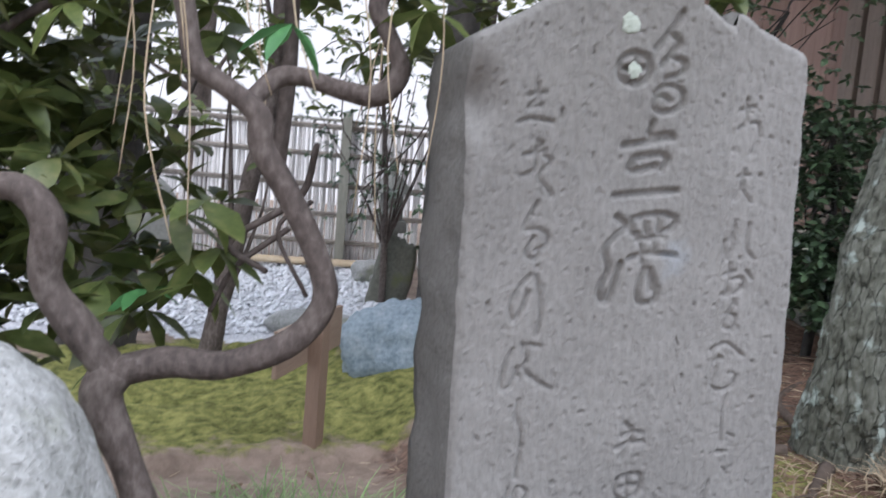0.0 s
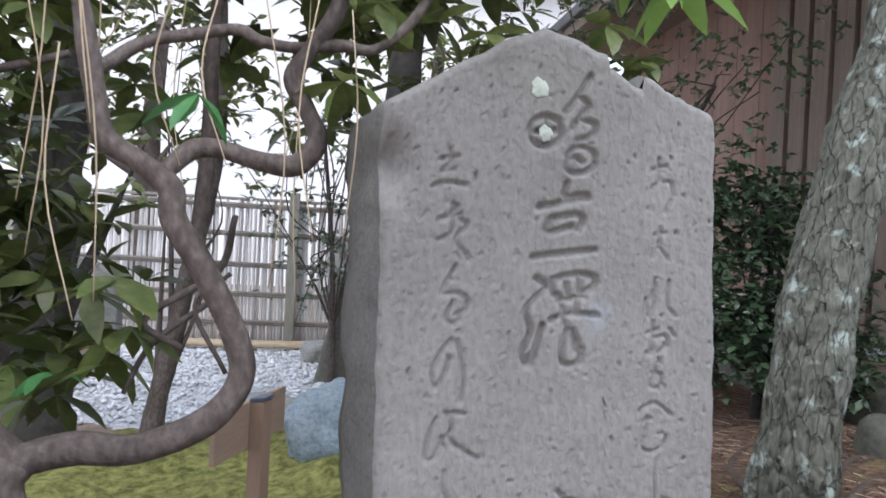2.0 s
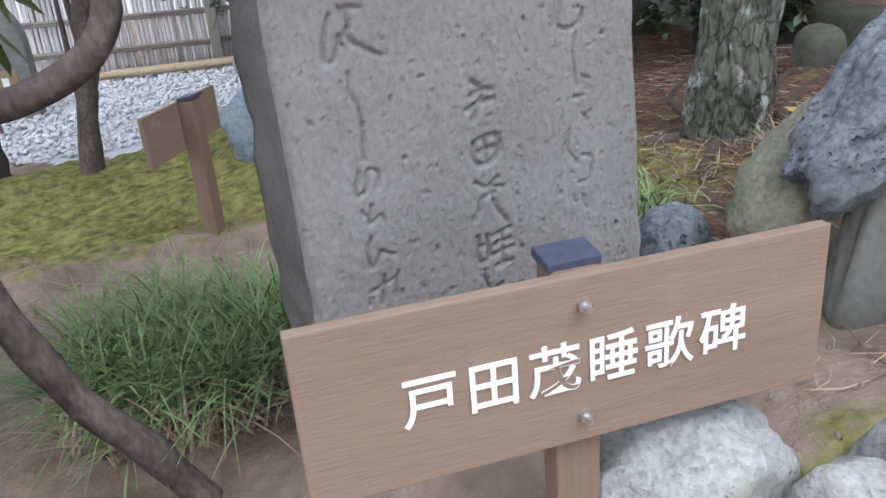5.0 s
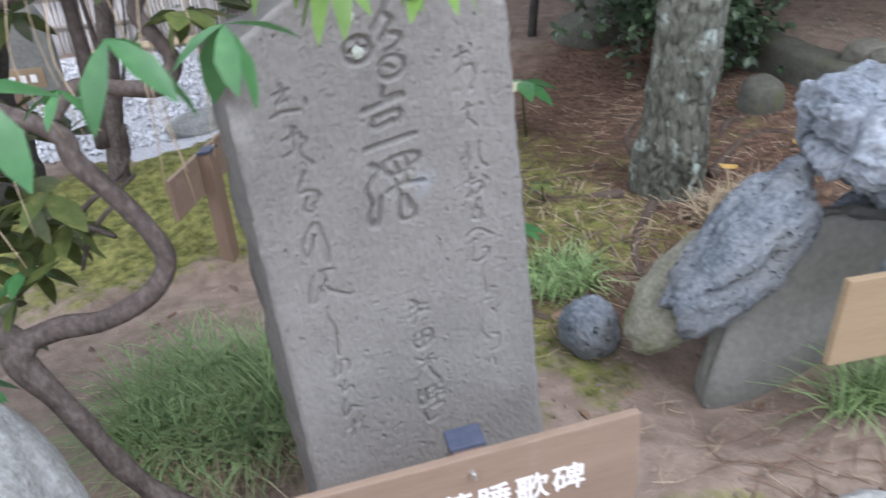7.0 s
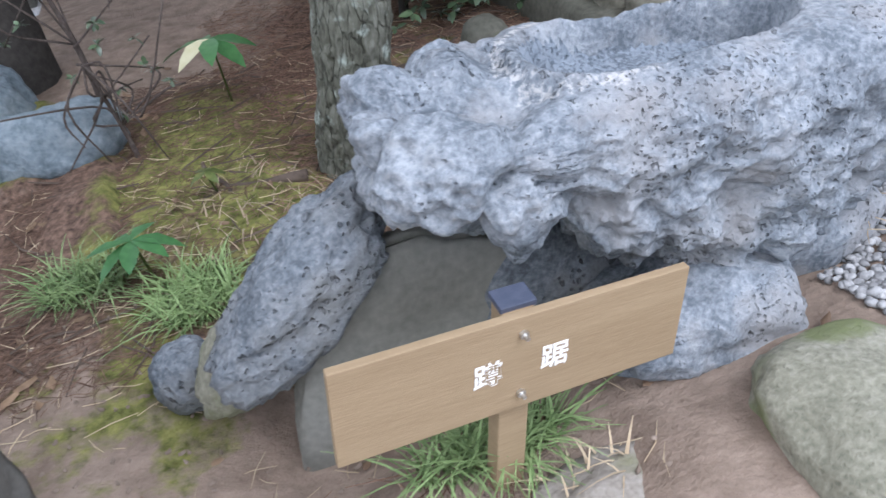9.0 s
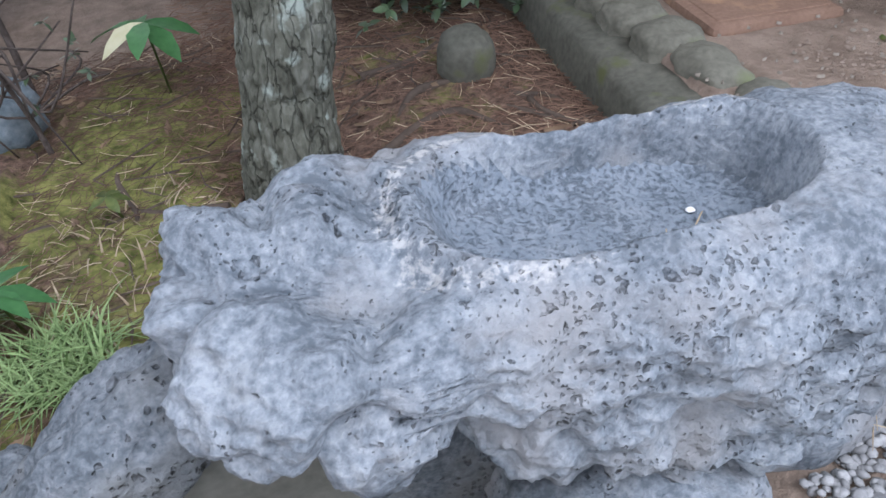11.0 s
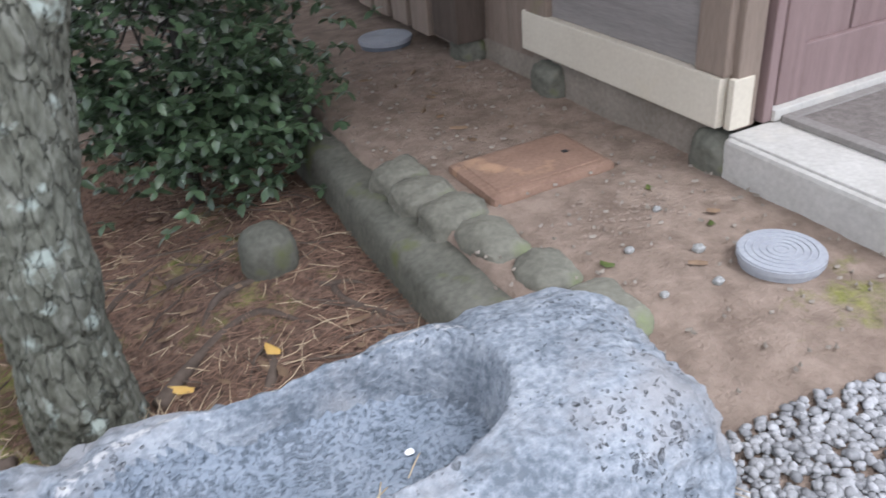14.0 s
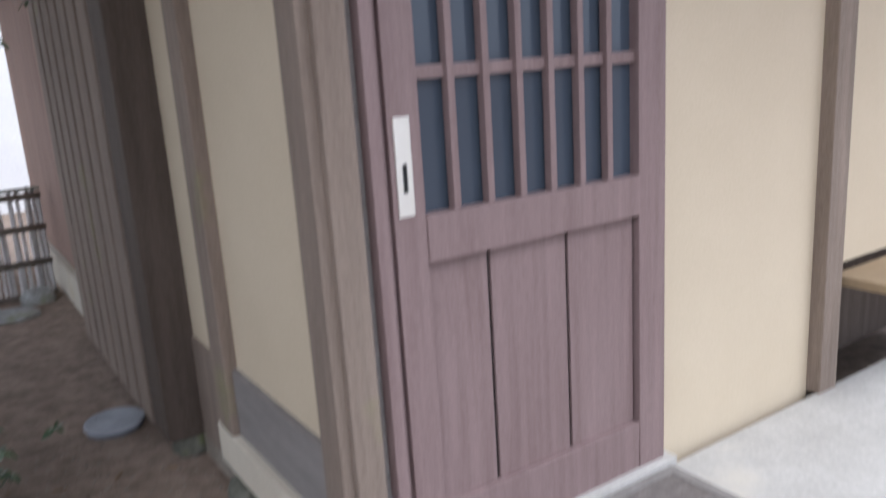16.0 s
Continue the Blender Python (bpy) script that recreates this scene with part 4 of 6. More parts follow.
# ---- stone basin ----
def basin():
    """A long pitted lava boulder with an oblong hollow: a smooth union of boxy lumps, then relief."""
    lumps = [((1.76, .975, .775), (.335, .2, .178), 3.2), ((1.45, 1.0, .83), (.26, .18, .128), 2.8), ((1.265, 1.0, .875), (.135, .145, .115), 2.4), ((1.32, .88, .855), (.12, .11, .09), 2.2), ((1.945, .985, .768), (.185, .195, .182), 3.0), ((1.2, .93, .84), (.07, .08, .08), 2.2), ((1.8, .9, .64), (.22, .1, .1), 2.4)]
    bm = bmesh.new()
    bmesh.ops.create_icosphere(bm, subdivisions=7, radius=1)
    d = np.array([v.co[:] for v in bm.verts])
    f = [tuple(v.index for v in x.verts) for x in bm.faces]
    bm.free()
    # even out the spacing along the long axis
    d = d * np.array((2.2, 1, 1))
    d /= np.linalg.norm(d, axis=1)[:, None]
    c = np.array((1.6, .97, .78))

    def field(p):
        acc = np.zeros(len(p))
        for ce, r, pw in lumps:
            q = (np.abs((p - np.array(ce)) / np.array(r)) ** pw).sum(1) ** (1 / pw)
            acc += np.exp(-26 * (q - 1) * min(r) / .13)
        return -np.log(acc + 1e-30)
    lo, hi = np.zeros(len(d)), np.full(len(d), .9)
    for _ in range(22):
        mid = (lo + hi) / 2
        inside = field(c + d * mid[:, None]) < 0
        lo, hi = np.where(inside, mid, lo), np.where(inside, hi, mid)
    p = c + d * lo[:, None]
    n1 = fractal(p, 5.5, 4, 3)
    n2 = fractal(p, 22, 3, 8)
    pit = np.array([max(0, .3 - noise.voronoi(Vector(q) * 22)[0][0]) for q in p])
    pit2 = np.array([max(0, .3 - noise.voronoi(Vector(q) * 55)[0][0]) for q in p])
    side = np.clip((p[:, 2] - .70) / .2, 0, 1)
    ridge = -np.abs(fractal(p, 8, 3, 12)) + .3
    headed = np.clip((1.5 - p[:, 0]) / .2, 0, 1)
    keep = n1 * .026 * (1.2 - .5 * side) + ridge * .032 * (1.1 - .75 * side + .3 * headed) + n2 * .011 * (1 - .4 * headed) - np.abs(fractal(p, 15, 3, 31)) * .016 - np.abs(fractal(p, 36, 3, 5)) * .011 * (1.1 - .7 * side) - pit * .075 * (1 - .5 * side) - pit2 * .045 * (1 - .45 * side)
    cell = [noise.voronoi(Vector(q) * 6.5 + Vector((.3, .1, .7)))[0] for q in p]
    bulb = np.array([(.45 - c[0]) * .07 - max(0, 1 - (c[1] - c[0]) / .3) * .035 for c in cell])
    keep = keep + bulb * (headed * .9 + .3 * (1 - side))
    level = np.clip((p[:, 2] - .875) / .05, 0, 1) * np.clip((p[:, 0] - 1.4) / .15, 0, 1)
    keep = keep * (1 - .55 * level)
    a = radians(4)

    def hollow(q, wobble):
        u = (q[:, 0] - 1.655) * math.cos(a) + (q[:, 1] - .998) * math.sin(a)
        v = -(q[:, 0] - 1.655) * math.sin(a) + (q[:, 1] - .998) * math.cos(a)
        return u, ((np.abs(u) / .232) ** 2.8 + (np.abs(v) / .115) ** 2.8) ** (1 / 2.8) + .03 * wobble
    calm = np.clip((1.12 - hollow(p, n1)[1]) / .15, 0, 1) * (p[:, 2] > .86)
    # relief stands along the surface's own normals
    tri = np.array(f)
    fn = np.cross(p[tri[:, 1]] - p[tri[:, 0]], p[tri[:, 2]] - p[tri[:, 0]])
    normal = np.zeros_like(p)
    for i in range(3):
        np.add.at(normal, tri[:, i], fn)
    normal /= np.linalg.norm(normal, axis=1)[:, None] + 1e-12
    p = p + normal * (keep * (1 - .85 * calm))[:, None]
    p[:, 2] = np.minimum(p[:, 2], .945 + .3 * (p[:, 2] - .945) + .012 * (p[:, 0] < 1.4))
    # the hollow
    u, r = hollow(p, n1)
    ontop = p[:, 2] > .86
    k = np.clip((1.03 - r) / (.075 + .3 * np.clip(-u / .225, 0, 1) ** 2), 0, 1)
    k = k * k * (3 - 2 * k)
    floor = .852 - .1 * u + .018 * np.minimum(r, 1) ** 4 + .002 * n2
    p[:, 2] = np.where(ontop, p[:, 2] * (1 - k) + floor * k, p[:, 2])
    in_hollow = ontop & (r < .97)
    # a deep cavity low on one end
    hole = np.exp(-(((p[:, 0] - 2.06) / .03) ** 2 + ((p[:, 1] - .85) / .04) ** 2 + ((p[:, 2] - .765) / .035) ** 2))
    p = p - d * (.09 * hole)[:, None]
    b = thing("stone_basin", "long pitted grey lava boulder hollowed into a water basin", "stone basin", (1.6, .97, .55))
    ob = mesh("basin_body", p, [q for q in f if not in_hollow[list(q)].all()], LAVA, b)
    v = -(p[:, 0] - 1.655) * math.sin(a) + (p[:, 1] - 1.008) * math.cos(a)
    rim = .85 * np.exp(-((r - 1.1) / .12) ** 2) * ontop * np.clip(.25 + np.maximum(v / .1, -u / .16), 0, 1)
    ob.data.attributes.new("crust", "FLOAT", "POINT").data.foreach_set("value", rim)
    used = [q for q in f if in_hollow[list(q)].all()]
    ids = sorted({i for q in used for i in q})
    back = {i: k for k, i in enumerate(ids)}
    mesh("hollow", p[ids], [tuple(back[i] for i in q) for q in used], BASIN, b, "smoothly worked bluish hollow")
    return b


basin()
stone("boulder", (1.05, 1.0, .655), (.185, .08, .08), DARKLAVA, "dark pitted lava rock leaning under the basin", turn=8, tilt=-42, level=5, seed=3, rough=.22, pitted=.03)
stone("round_stone", (.823, 1.215, .38), (.066, .065, .07), DARKLAVA, "small round grey stone beside the basin", level=5, seed=5, rough=.12, pitted=.02)
stone("boulder", (.985, 1.075, .535), (.165, .08, .072), MOSSGRANITE, "greenish stone wedged behind the lava rock", level=5, seed=9, turn=6, tilt=-42, rough=.12)
stone("standing_slab", (1.21, 1.0, .45), (.2, .035, .24), SLAB, "flat greenish-grey slab standing under the basin", level=4, seed=11, power=7, rough=.09, tilt=10)
stone("base_stone", (1.68, .87, .47), (.19, .14, .12), LAVA, "pale lava stone carrying the basin", level=5, seed=15, power=2.8)
stone("base_stone", (1.45, 1.05, .47), (.2, .1, .2), DARKLAVA, "dark stone carrying the basin", level=4, seed=17, power=2.8)
stone("base_stone", (1.95, .98, .5), (.16, .15, .13), LAVA, "lava stone carrying the basin end", level=4, seed=19, power=2.8)

# ---- stones by the path ----
stone("stepping_stone", (1.75, .515, .485), (.165, .18, .1), MOSSGRANITE, "rounded mossy granite stepping stone in gravel", level=5, seed=21, power=2.8, rough=.1)
stone("edging_boulder", (1.45, .5, .385), (.235, .2, .075), FLATSTONE, "flat brownish worn stone set in the earth", level=5, seed=23, rough=.14, power=3.2)
stone("edging_boulder", (1.02, .52, .34), (.1, .085, .11), GRANITE, "pale granite edging stone", level=4, seed=25, rough=.2)
stone("edging_boulder", (.77, .57, .33), (.09, .08, .09), GRANITE, "pale granite edging stone", level=4, seed=27, rough=.2)
stone("edging_boulder", (.53, .66, .35), (.11, .07, .085), GRANITE, "mottled granite edging stone beside the nameplate", level=4, seed=29, rough=.2)
stone("edging_boulder", (.66, .55, .33), (.07, .06, .09), GRANITE, "mottled granite edging stone", level=4, seed=31, rough=.2)
stone("foreground_boulder", (-.28, .68, .6), (.16, .14, .27), GRANITE, "large pale speckled granite boulder", level=5, seed=33, power=2.2, rough=.07)
stone("blue_boulder", (.24, 2.9, .28), (.22, .16, .23), BLUEROCK, "blue-grey boulder standing on moss", level=5, seed=35, power=3.2, rough=.16)
stone("mossy_stone", (1.86, 2.17, .5), (.075, .07, .085), MOSSROCK, "small dark mossy stone among needles", level=4, seed=37, rough=.08)
stone("boulder", (.56, 2.42, .38), (.2, .12, .13), BLUEROCK, "bluish boulder in shade under shrubs", level=4, seed=39)
stone("boulder", (1.75, 3.35, .5), (.2, .12, .12), MOSSROCK, "dark mossy stone in the bed", level=4, seed=41)


# ---- yard ----
def yard():
    lid = thing("meter_lid", "rusty rectangular steel meter cover in the earth", "cover", (2.55, 1.96, .61))
    part("lid_frame", slab(2.365, 2.735, 1.845, 2.1, .59, .643, .018), RUST, lid)
    part("lid_plate", slab(2.395, 2.705, 1.875, 2.07, .63, .646, .004), RUST, lid)
    bm = bmesh.new()
    for i in range(14):
        for j in range(6):
            x, y = 2.42 + i * .02 + (j % 2) * .01, 1.9 + j * .022
            if abs(x - 2.655) < .025 and j in (3, 4):
                continue
            bmesh.ops.create_cube(bm, size=1, matrix=Matrix.Translation((x, y, .645)) @ Matrix.Rotation(radians(45 if (i + j) % 2 else -45), 4, "Z") @ Matrix.Diagonal((.012, .003, .003, 1)))
    part("tread_pattern", bm, RUST, lid)
    part("lid_hole", slab(2.65, 2.668, 1.962, 1.978, .643, .6475, .002), BLACK, lid)
    for (x, y, r, top, lab) in ((2.72, 1.295, .087, .655, "grey plastic pipe cap with ring pattern"), (2.715, 3.32, .11, .655, "dark grey plastic pipe cap")):
        cap = thing("pipe_cap", lab, "pipe cap", (x, y, .6), "pipe caps")
        bm = bmesh.new()
        bmesh.ops.create_cone(bm, cap_ends=True, segments=48, radius1=r * .8, radius2=r * .95, depth=.14, matrix=Matrix.Translation((x, y, top - .085)))
        part("pipe", bm, PVC if r < .1 else PVCDARK, cap, smooth=False)
        bm = bmesh.new()
        bmesh.ops.create_cone(bm, cap_ends=True, segments=56, radius1=r, radius2=r, depth=.018, matrix=Matrix.Translation((x, y, top - .009)))
        bmesh.ops.bevel(bm, geom=[e for e in bm.edges if abs(e.verts[0].co.z - e.verts[1].co.z) < 1e-5], offset=.003, segments=2, affect="EDGES")
        lidp = part("cap_top", bm, PVC, cap)
        for k in range(1, 6):
            rr = r * (.16 * k)
            pts = [(x + rr * math.cos(q), y + rr * math.sin(q), top + .0005, .0016) for q in np.linspace(0, 2 * math.pi, 40)]
            tube("ring", pts, PVC, lidp, n=1, sides=5)


yard()


def edging():
    k = thing("edging_kerb", "dark mossy kerb retaining the yard", "kerb", (2.14, 2.6, .5), kind="structure")
    v, f = [], []
    ys = np.arange(1.32, 5.0, .03)
    for y in ys:
        x = 2.1 + .015 * math.sin(y * 3) + .008 * noise.noise(Vector((y * 6, 0, 0)))
        for dx, z in ((-.012, .36), (0, .50), (.006, .565), (.02, .585), (.14, .605), (.16, .4)):
            v.append((x + dx + .006 * noise.noise(Vector((y * 20, z * 20, 1))), y, z + .008 * noise.noise(Vector((y * 15, dx * 30, 2)))))
    for i in range(len(ys) - 1):
        for j in range(5):
            f.append((i * 6 + j, i * 6 + j + 1, (i + 1) * 6 + j + 1, (i + 1) * 6 + j))
    mesh("kerb_body", v, f, MOSSROCK, k)
    y, i = 1.27, 0
    while y < 2.15:
        ln = random.uniform(.12, .2)
        x = 2.325 - .075 * min(1, (y - 1.27) / .6) + random.uniform(-.015, .015)
        stone("edging_stone", (x, y + ln / 2, .6), (random.uniform(.055, .085), ln * .52, random.uniform(.045, .06)), EDGE, "rounded weathered stone edging the yard", "edging stone", turn=random.uniform(-8, 8), level=4, seed=50 + i, power=3, rough=.17, group="yard edging stones")
        y += ln * 1.0
        i += 1


edging()


def tiles():
    """A row of dark half-buried tiles that edges the yard behind the bush."""
    v, f = [], []
    for i in range(9):
        a = math.pi * i / 8
        for yy in (-.014, .014):
            v.append((-.07 * math.cos(a), yy, .07 * math.sin(a) * 1.1))
    f = [(2 * i, 2 * i + 2, 2 * i + 3, 2 * i + 1) for i in range(8)] + [tuple(2 * i for i in range(9))[::-1], tuple(2 * i + 1 for i in range(9))]
    first = None
    for k in range(34):
        y = 2.82 + k * .085
        m = pose(2.2 + .012 * math.sin(k) + .03 * (k / 34), y, .585, -22 + 6 * math.sin(k * 2.3), 0, 4 * math.sin(k * 1.7))
        if first is None:
            first = tagged(mesh("edging_tile", v, f, MOSSROCK, smooth=False), "dark mossy half-round edging tile", "edging tile", "edging tiles")
            first.matrix_basis = m
        else:
            copy_thing(first, m)


tiles()
stone("flat_stone", (2.5, 5.3, .6), (.2, .15, .06), GRANITE, "pale flat stone at the yard's far end", level=4, seed=71, power=3.4)
stone("boulder", (2.3, 5.5, .62), (.14, .1, .1), MOSSROCK, "dark stone at the yard's far end", level=4, seed=73)
stone("boulder", (2.72, 5.55, .63), (.1, .09, .08), GRANITE, "grey stone at the yard's far end", level=4, seed=75)


# ---- fence ----
def fence():
    fe = thing("fence", "weathered brushwood fence with horizontal bamboo rails and posts", "fence", (-.5, 5.72, .25))
    Y = 5.72
    v, f = tube_data([(0, 0, 0, .013), (.003, 0, .35, .012), (-.002, 0, .7, .012), (0, 0, 1.0, .011)], 2, 7)
    me = bpy.data.meshes.new("stake")
    me.from_pydata([tuple(q) for q in v], [], f)
    me.materials.append(BAMBOO)
    me.polygons.foreach_set("use_smooth", [True] * len(me.polygons))
    x = -3.4
    while x < 2.85:
        o = new("stake", me)
        o.parent = fe
        o.matrix_parent_inverse = Matrix.Translation(fe.location).inverted()
        o.matrix_basis = pose(x, Y + random.uniform(-.008, .008), .22, random.uniform(-1.2, 1.2), random.uniform(-1.5, 1.5), random.uniform(0, 360)) @ Matrix.Diagonal((random.uniform(.7, 1.5), 1, 1.06 + random.uniform(-.04, .04), 1))
        x += random.uniform(.02, .034)
    for z in (1.05, .83, .62, .42, 1.25):
        for dz, dy in ((0, -.03), (.014, -.035)):
            tube("rail", [(-3.4, Y + dy, z + dz, .012), (-1.8, Y + dy, z + dz + .01, .013), (-.2, Y + dy, z + dz - .006, .012), (2.85, Y + dy, z + dz + .004, .013)], RAIL, fe, n=5, sides=8)
    for px in (-1.95, -.075, 1.5):
        part("post", slab(px - .035, px + .035, Y - .11, Y - .05, .18, 1.36, .006), FENCEPOST, fe)
    part("coping", slab(-3.4, 2.85, Y - .03, Y + .03, 1.29, 1.31, .004), FENCEPOST, fe)
    for i in range(3):
        pole = tube("bamboo_pole", [(-.75 - .1 * i, 5.5 - .05 * i, .3, .02), (-.2, 5.5 - .05 * i, .3, .02), (.3, 5.48 - .05 * i, .31, .019)], STRAW, n=4, sides=8)
        tagged(pole, "long pale bamboo pole lying along the fence", "bamboo pole", "poles on the ground")


fence()
stone("pale_stone", (.13, 4.95, .33), (.1, .08, .08), GRANITE, "pale rounded stone near the fence", level=4, seed=61)
stone("standing_stone", (.24, 4.0, .42), (.1, .07, .24), MOSSROCK, "slanting dark standing stone", level=4, seed=63, tilt=12, power=3)
stone("flat_stone", (-.12, 3.62, .26), (.22, .12, .06), GRANITE, "flat stone edging white gravel", level=4, seed=65)


def lantern():
    """A small stone lantern near the fence, mostly hidden by twigs."""
    la = thing("stone_lantern", "small weathered stone lantern near the fence", "stone lantern", (.24, 4.7, .28))
    for nm, r, z0, z1, seg in (("base", .12, .2, .34, 6), ("shaft", .06, .34, .62, 16), ("platform", .12, .62, .69, 6), ("light_box", .085, .69, .85, 6), ("roof", .16, .85, .96, 6), ("finial", .04, .96, 1.06, 12)):
        bm = bmesh.new()
        bmesh.ops.create_cone(bm, cap_ends=True, segments=seg, radius1=r, radius2=r * (.35 if nm in ("roof", "finial") else .92), depth=z1 - z0, matrix=Matrix.Translation((.24, 4.7, (z0 + z1) / 2)))
        bmesh.ops.bevel(bm, geom=bm.edges[:], offset=.008, segments=2, affect="EDGES")
        part(nm, bm, SLAB, la)


lantern()


def round_stele():
    s = thing("round_topped_stele", "grey-green round-topped stone behind shrubs", "monument", (-1.2, 4.5, .2))
    v, f = [], []
    prof = [(-.24, .2), (-.25, .5)] + [(-.25 * math.cos(q), .6 + .28 * math.sin(q)) for q in np.linspace(0.1, math.pi - .1, 14)] + [(.25, .5), (.24, .2)]
    n = len(prof)
    for y in (4.44, 4.45, 4.55, 4.56):
        k = .97 if y in (4.44, 4.56) else 1
        v += [(-1.2 + x * k, y, z) for x, z in prof]
    for r in range(3):
        f += [(r * n + i, r * n + i + 1, (r + 1) * n + i + 1, (r + 1) * n + i) for i in range(n - 1)]
    f += [tuple(range(n))[::-1], tuple(3 * n + i for i in range(n))]
    mesh("stone_slab", v, f, SLAB, s, smooth=False)
    sg = thing("small_nameplate", "small tan nameplate with white writing", "sign", (-1.1, 4.1, .2), "garden nameplates")
    part("board", slab(-1.25, -.93, 4.1, 4.112, .42, .52, .002), BOARD_OLD, sg)
    part("post", slab(-1.11, -1.07, 4.112, 4.15, .15, .52, .002), POSTWOOD, sg)
    for i in range(5):
        part("character_bar", slab(-1.2 + i * .05, -1.17 + i * .05, 4.097, 4.0985, .45, .49, 0), WHITE, sg)


round_stele()


# ---- trees ----
def pine():
    t = thing("pine_tree", "leaning pine trunk with plated lichen-spotted bark", "tree", (1.36, 1.86, .4))
    sides = 110
    line = smooth_line([(1.34, 1.87, .25, .1376), (1.355, 1.87, .40, .1135), (1.365, 1.86, .55, .1049), (1.385, 1.86, .8, .0963), (1.43, 1.87, 1.05, .0963), (1.53, 1.89, 1.4, .0989), (1.66, 1.92, 1.75, .0946), (1.76, 1.95, 2.3, .0860), (1.8, 2.0, 3.2, .0688), (1.78, 2.05, 4.2, .0430)], 28)
    v = []
    for i, (x, y, z, r) in enumerate(line):
        for s in range(sides):
            a = 2 * math.pi * s / sides
            q = Vector((x + r * math.cos(a), y + r * math.sin(a), z))
            w = q + noise.noise_vector(q * 9) * .035 + noise.noise_vector(q * 30) * .008
            dist = noise.voronoi(Vector((w.x * 24, w.y * 24, w.z * 11)))[0]
            crack = min(1, (dist[1] - dist[0]) / .12)
            k = (crack - 1) * .008 + .005 * noise.noise(q * 40) + .014 * noise.noise(q * 7)
            if z < .5:
                k += (.5 - z) * .05 * max(0, math.sin(3 * a + 1))
            v.append((q.x + k * math.cos(a), q.y + k * math.sin(a), z))
    n = len(line)
    f = [(i * sides + s, i * sides + (s + 1) % sides, (i + 1) * sides + (s + 1) % sides, (i + 1) * sides + s) for i in range(n - 1) for s in range(sides)]
    mesh("trunk", v, f, BARK, t, "grey-brown plated bark with pale lichen")
    for k in range(5):
        a = k * 1.3
        tube("limb", [(1.78, 2.0, 2.6 + k * .3, .04), (1.78 + .5 * math.cos(a), 2 + .5 * math.sin(a), 2.8 + k * .3, .03), (1.78 + 1.1 * math.cos(a), 2 + 1.1 * math.sin(a), 2.9 + k * .3, .012)], BARK, t)
    cs = [(1.78 + r * math.cos(a), 2 + r * math.sin(a), 2.9 + .35 * k) for k in range(5) for r in (.5, .9, 1.2) for a in (k * 1.3 - .3, k * 1.3, k * 1.3 + .3)]
    leaf_cloud("crown", cs, 420, .1, .006, LEAF_DARK, t, rng, (.35, .35, .15), whorl=14)
    # Unseen leaf layer, added overhead to block sky light from bed and wall.
    wide = [(x, y, 3.4 + .25 * math.sin(3 * x + y)) for x in np.arange(.4, 2.7, .45) for y in np.arange(1.7, 5.6, .45)]
    leaf_cloud("upper_crown", wide, 1500, .16, .035, LEAF_DARK, t, rng, (.5, .5, .35), whorl=8)
    return t


pine()


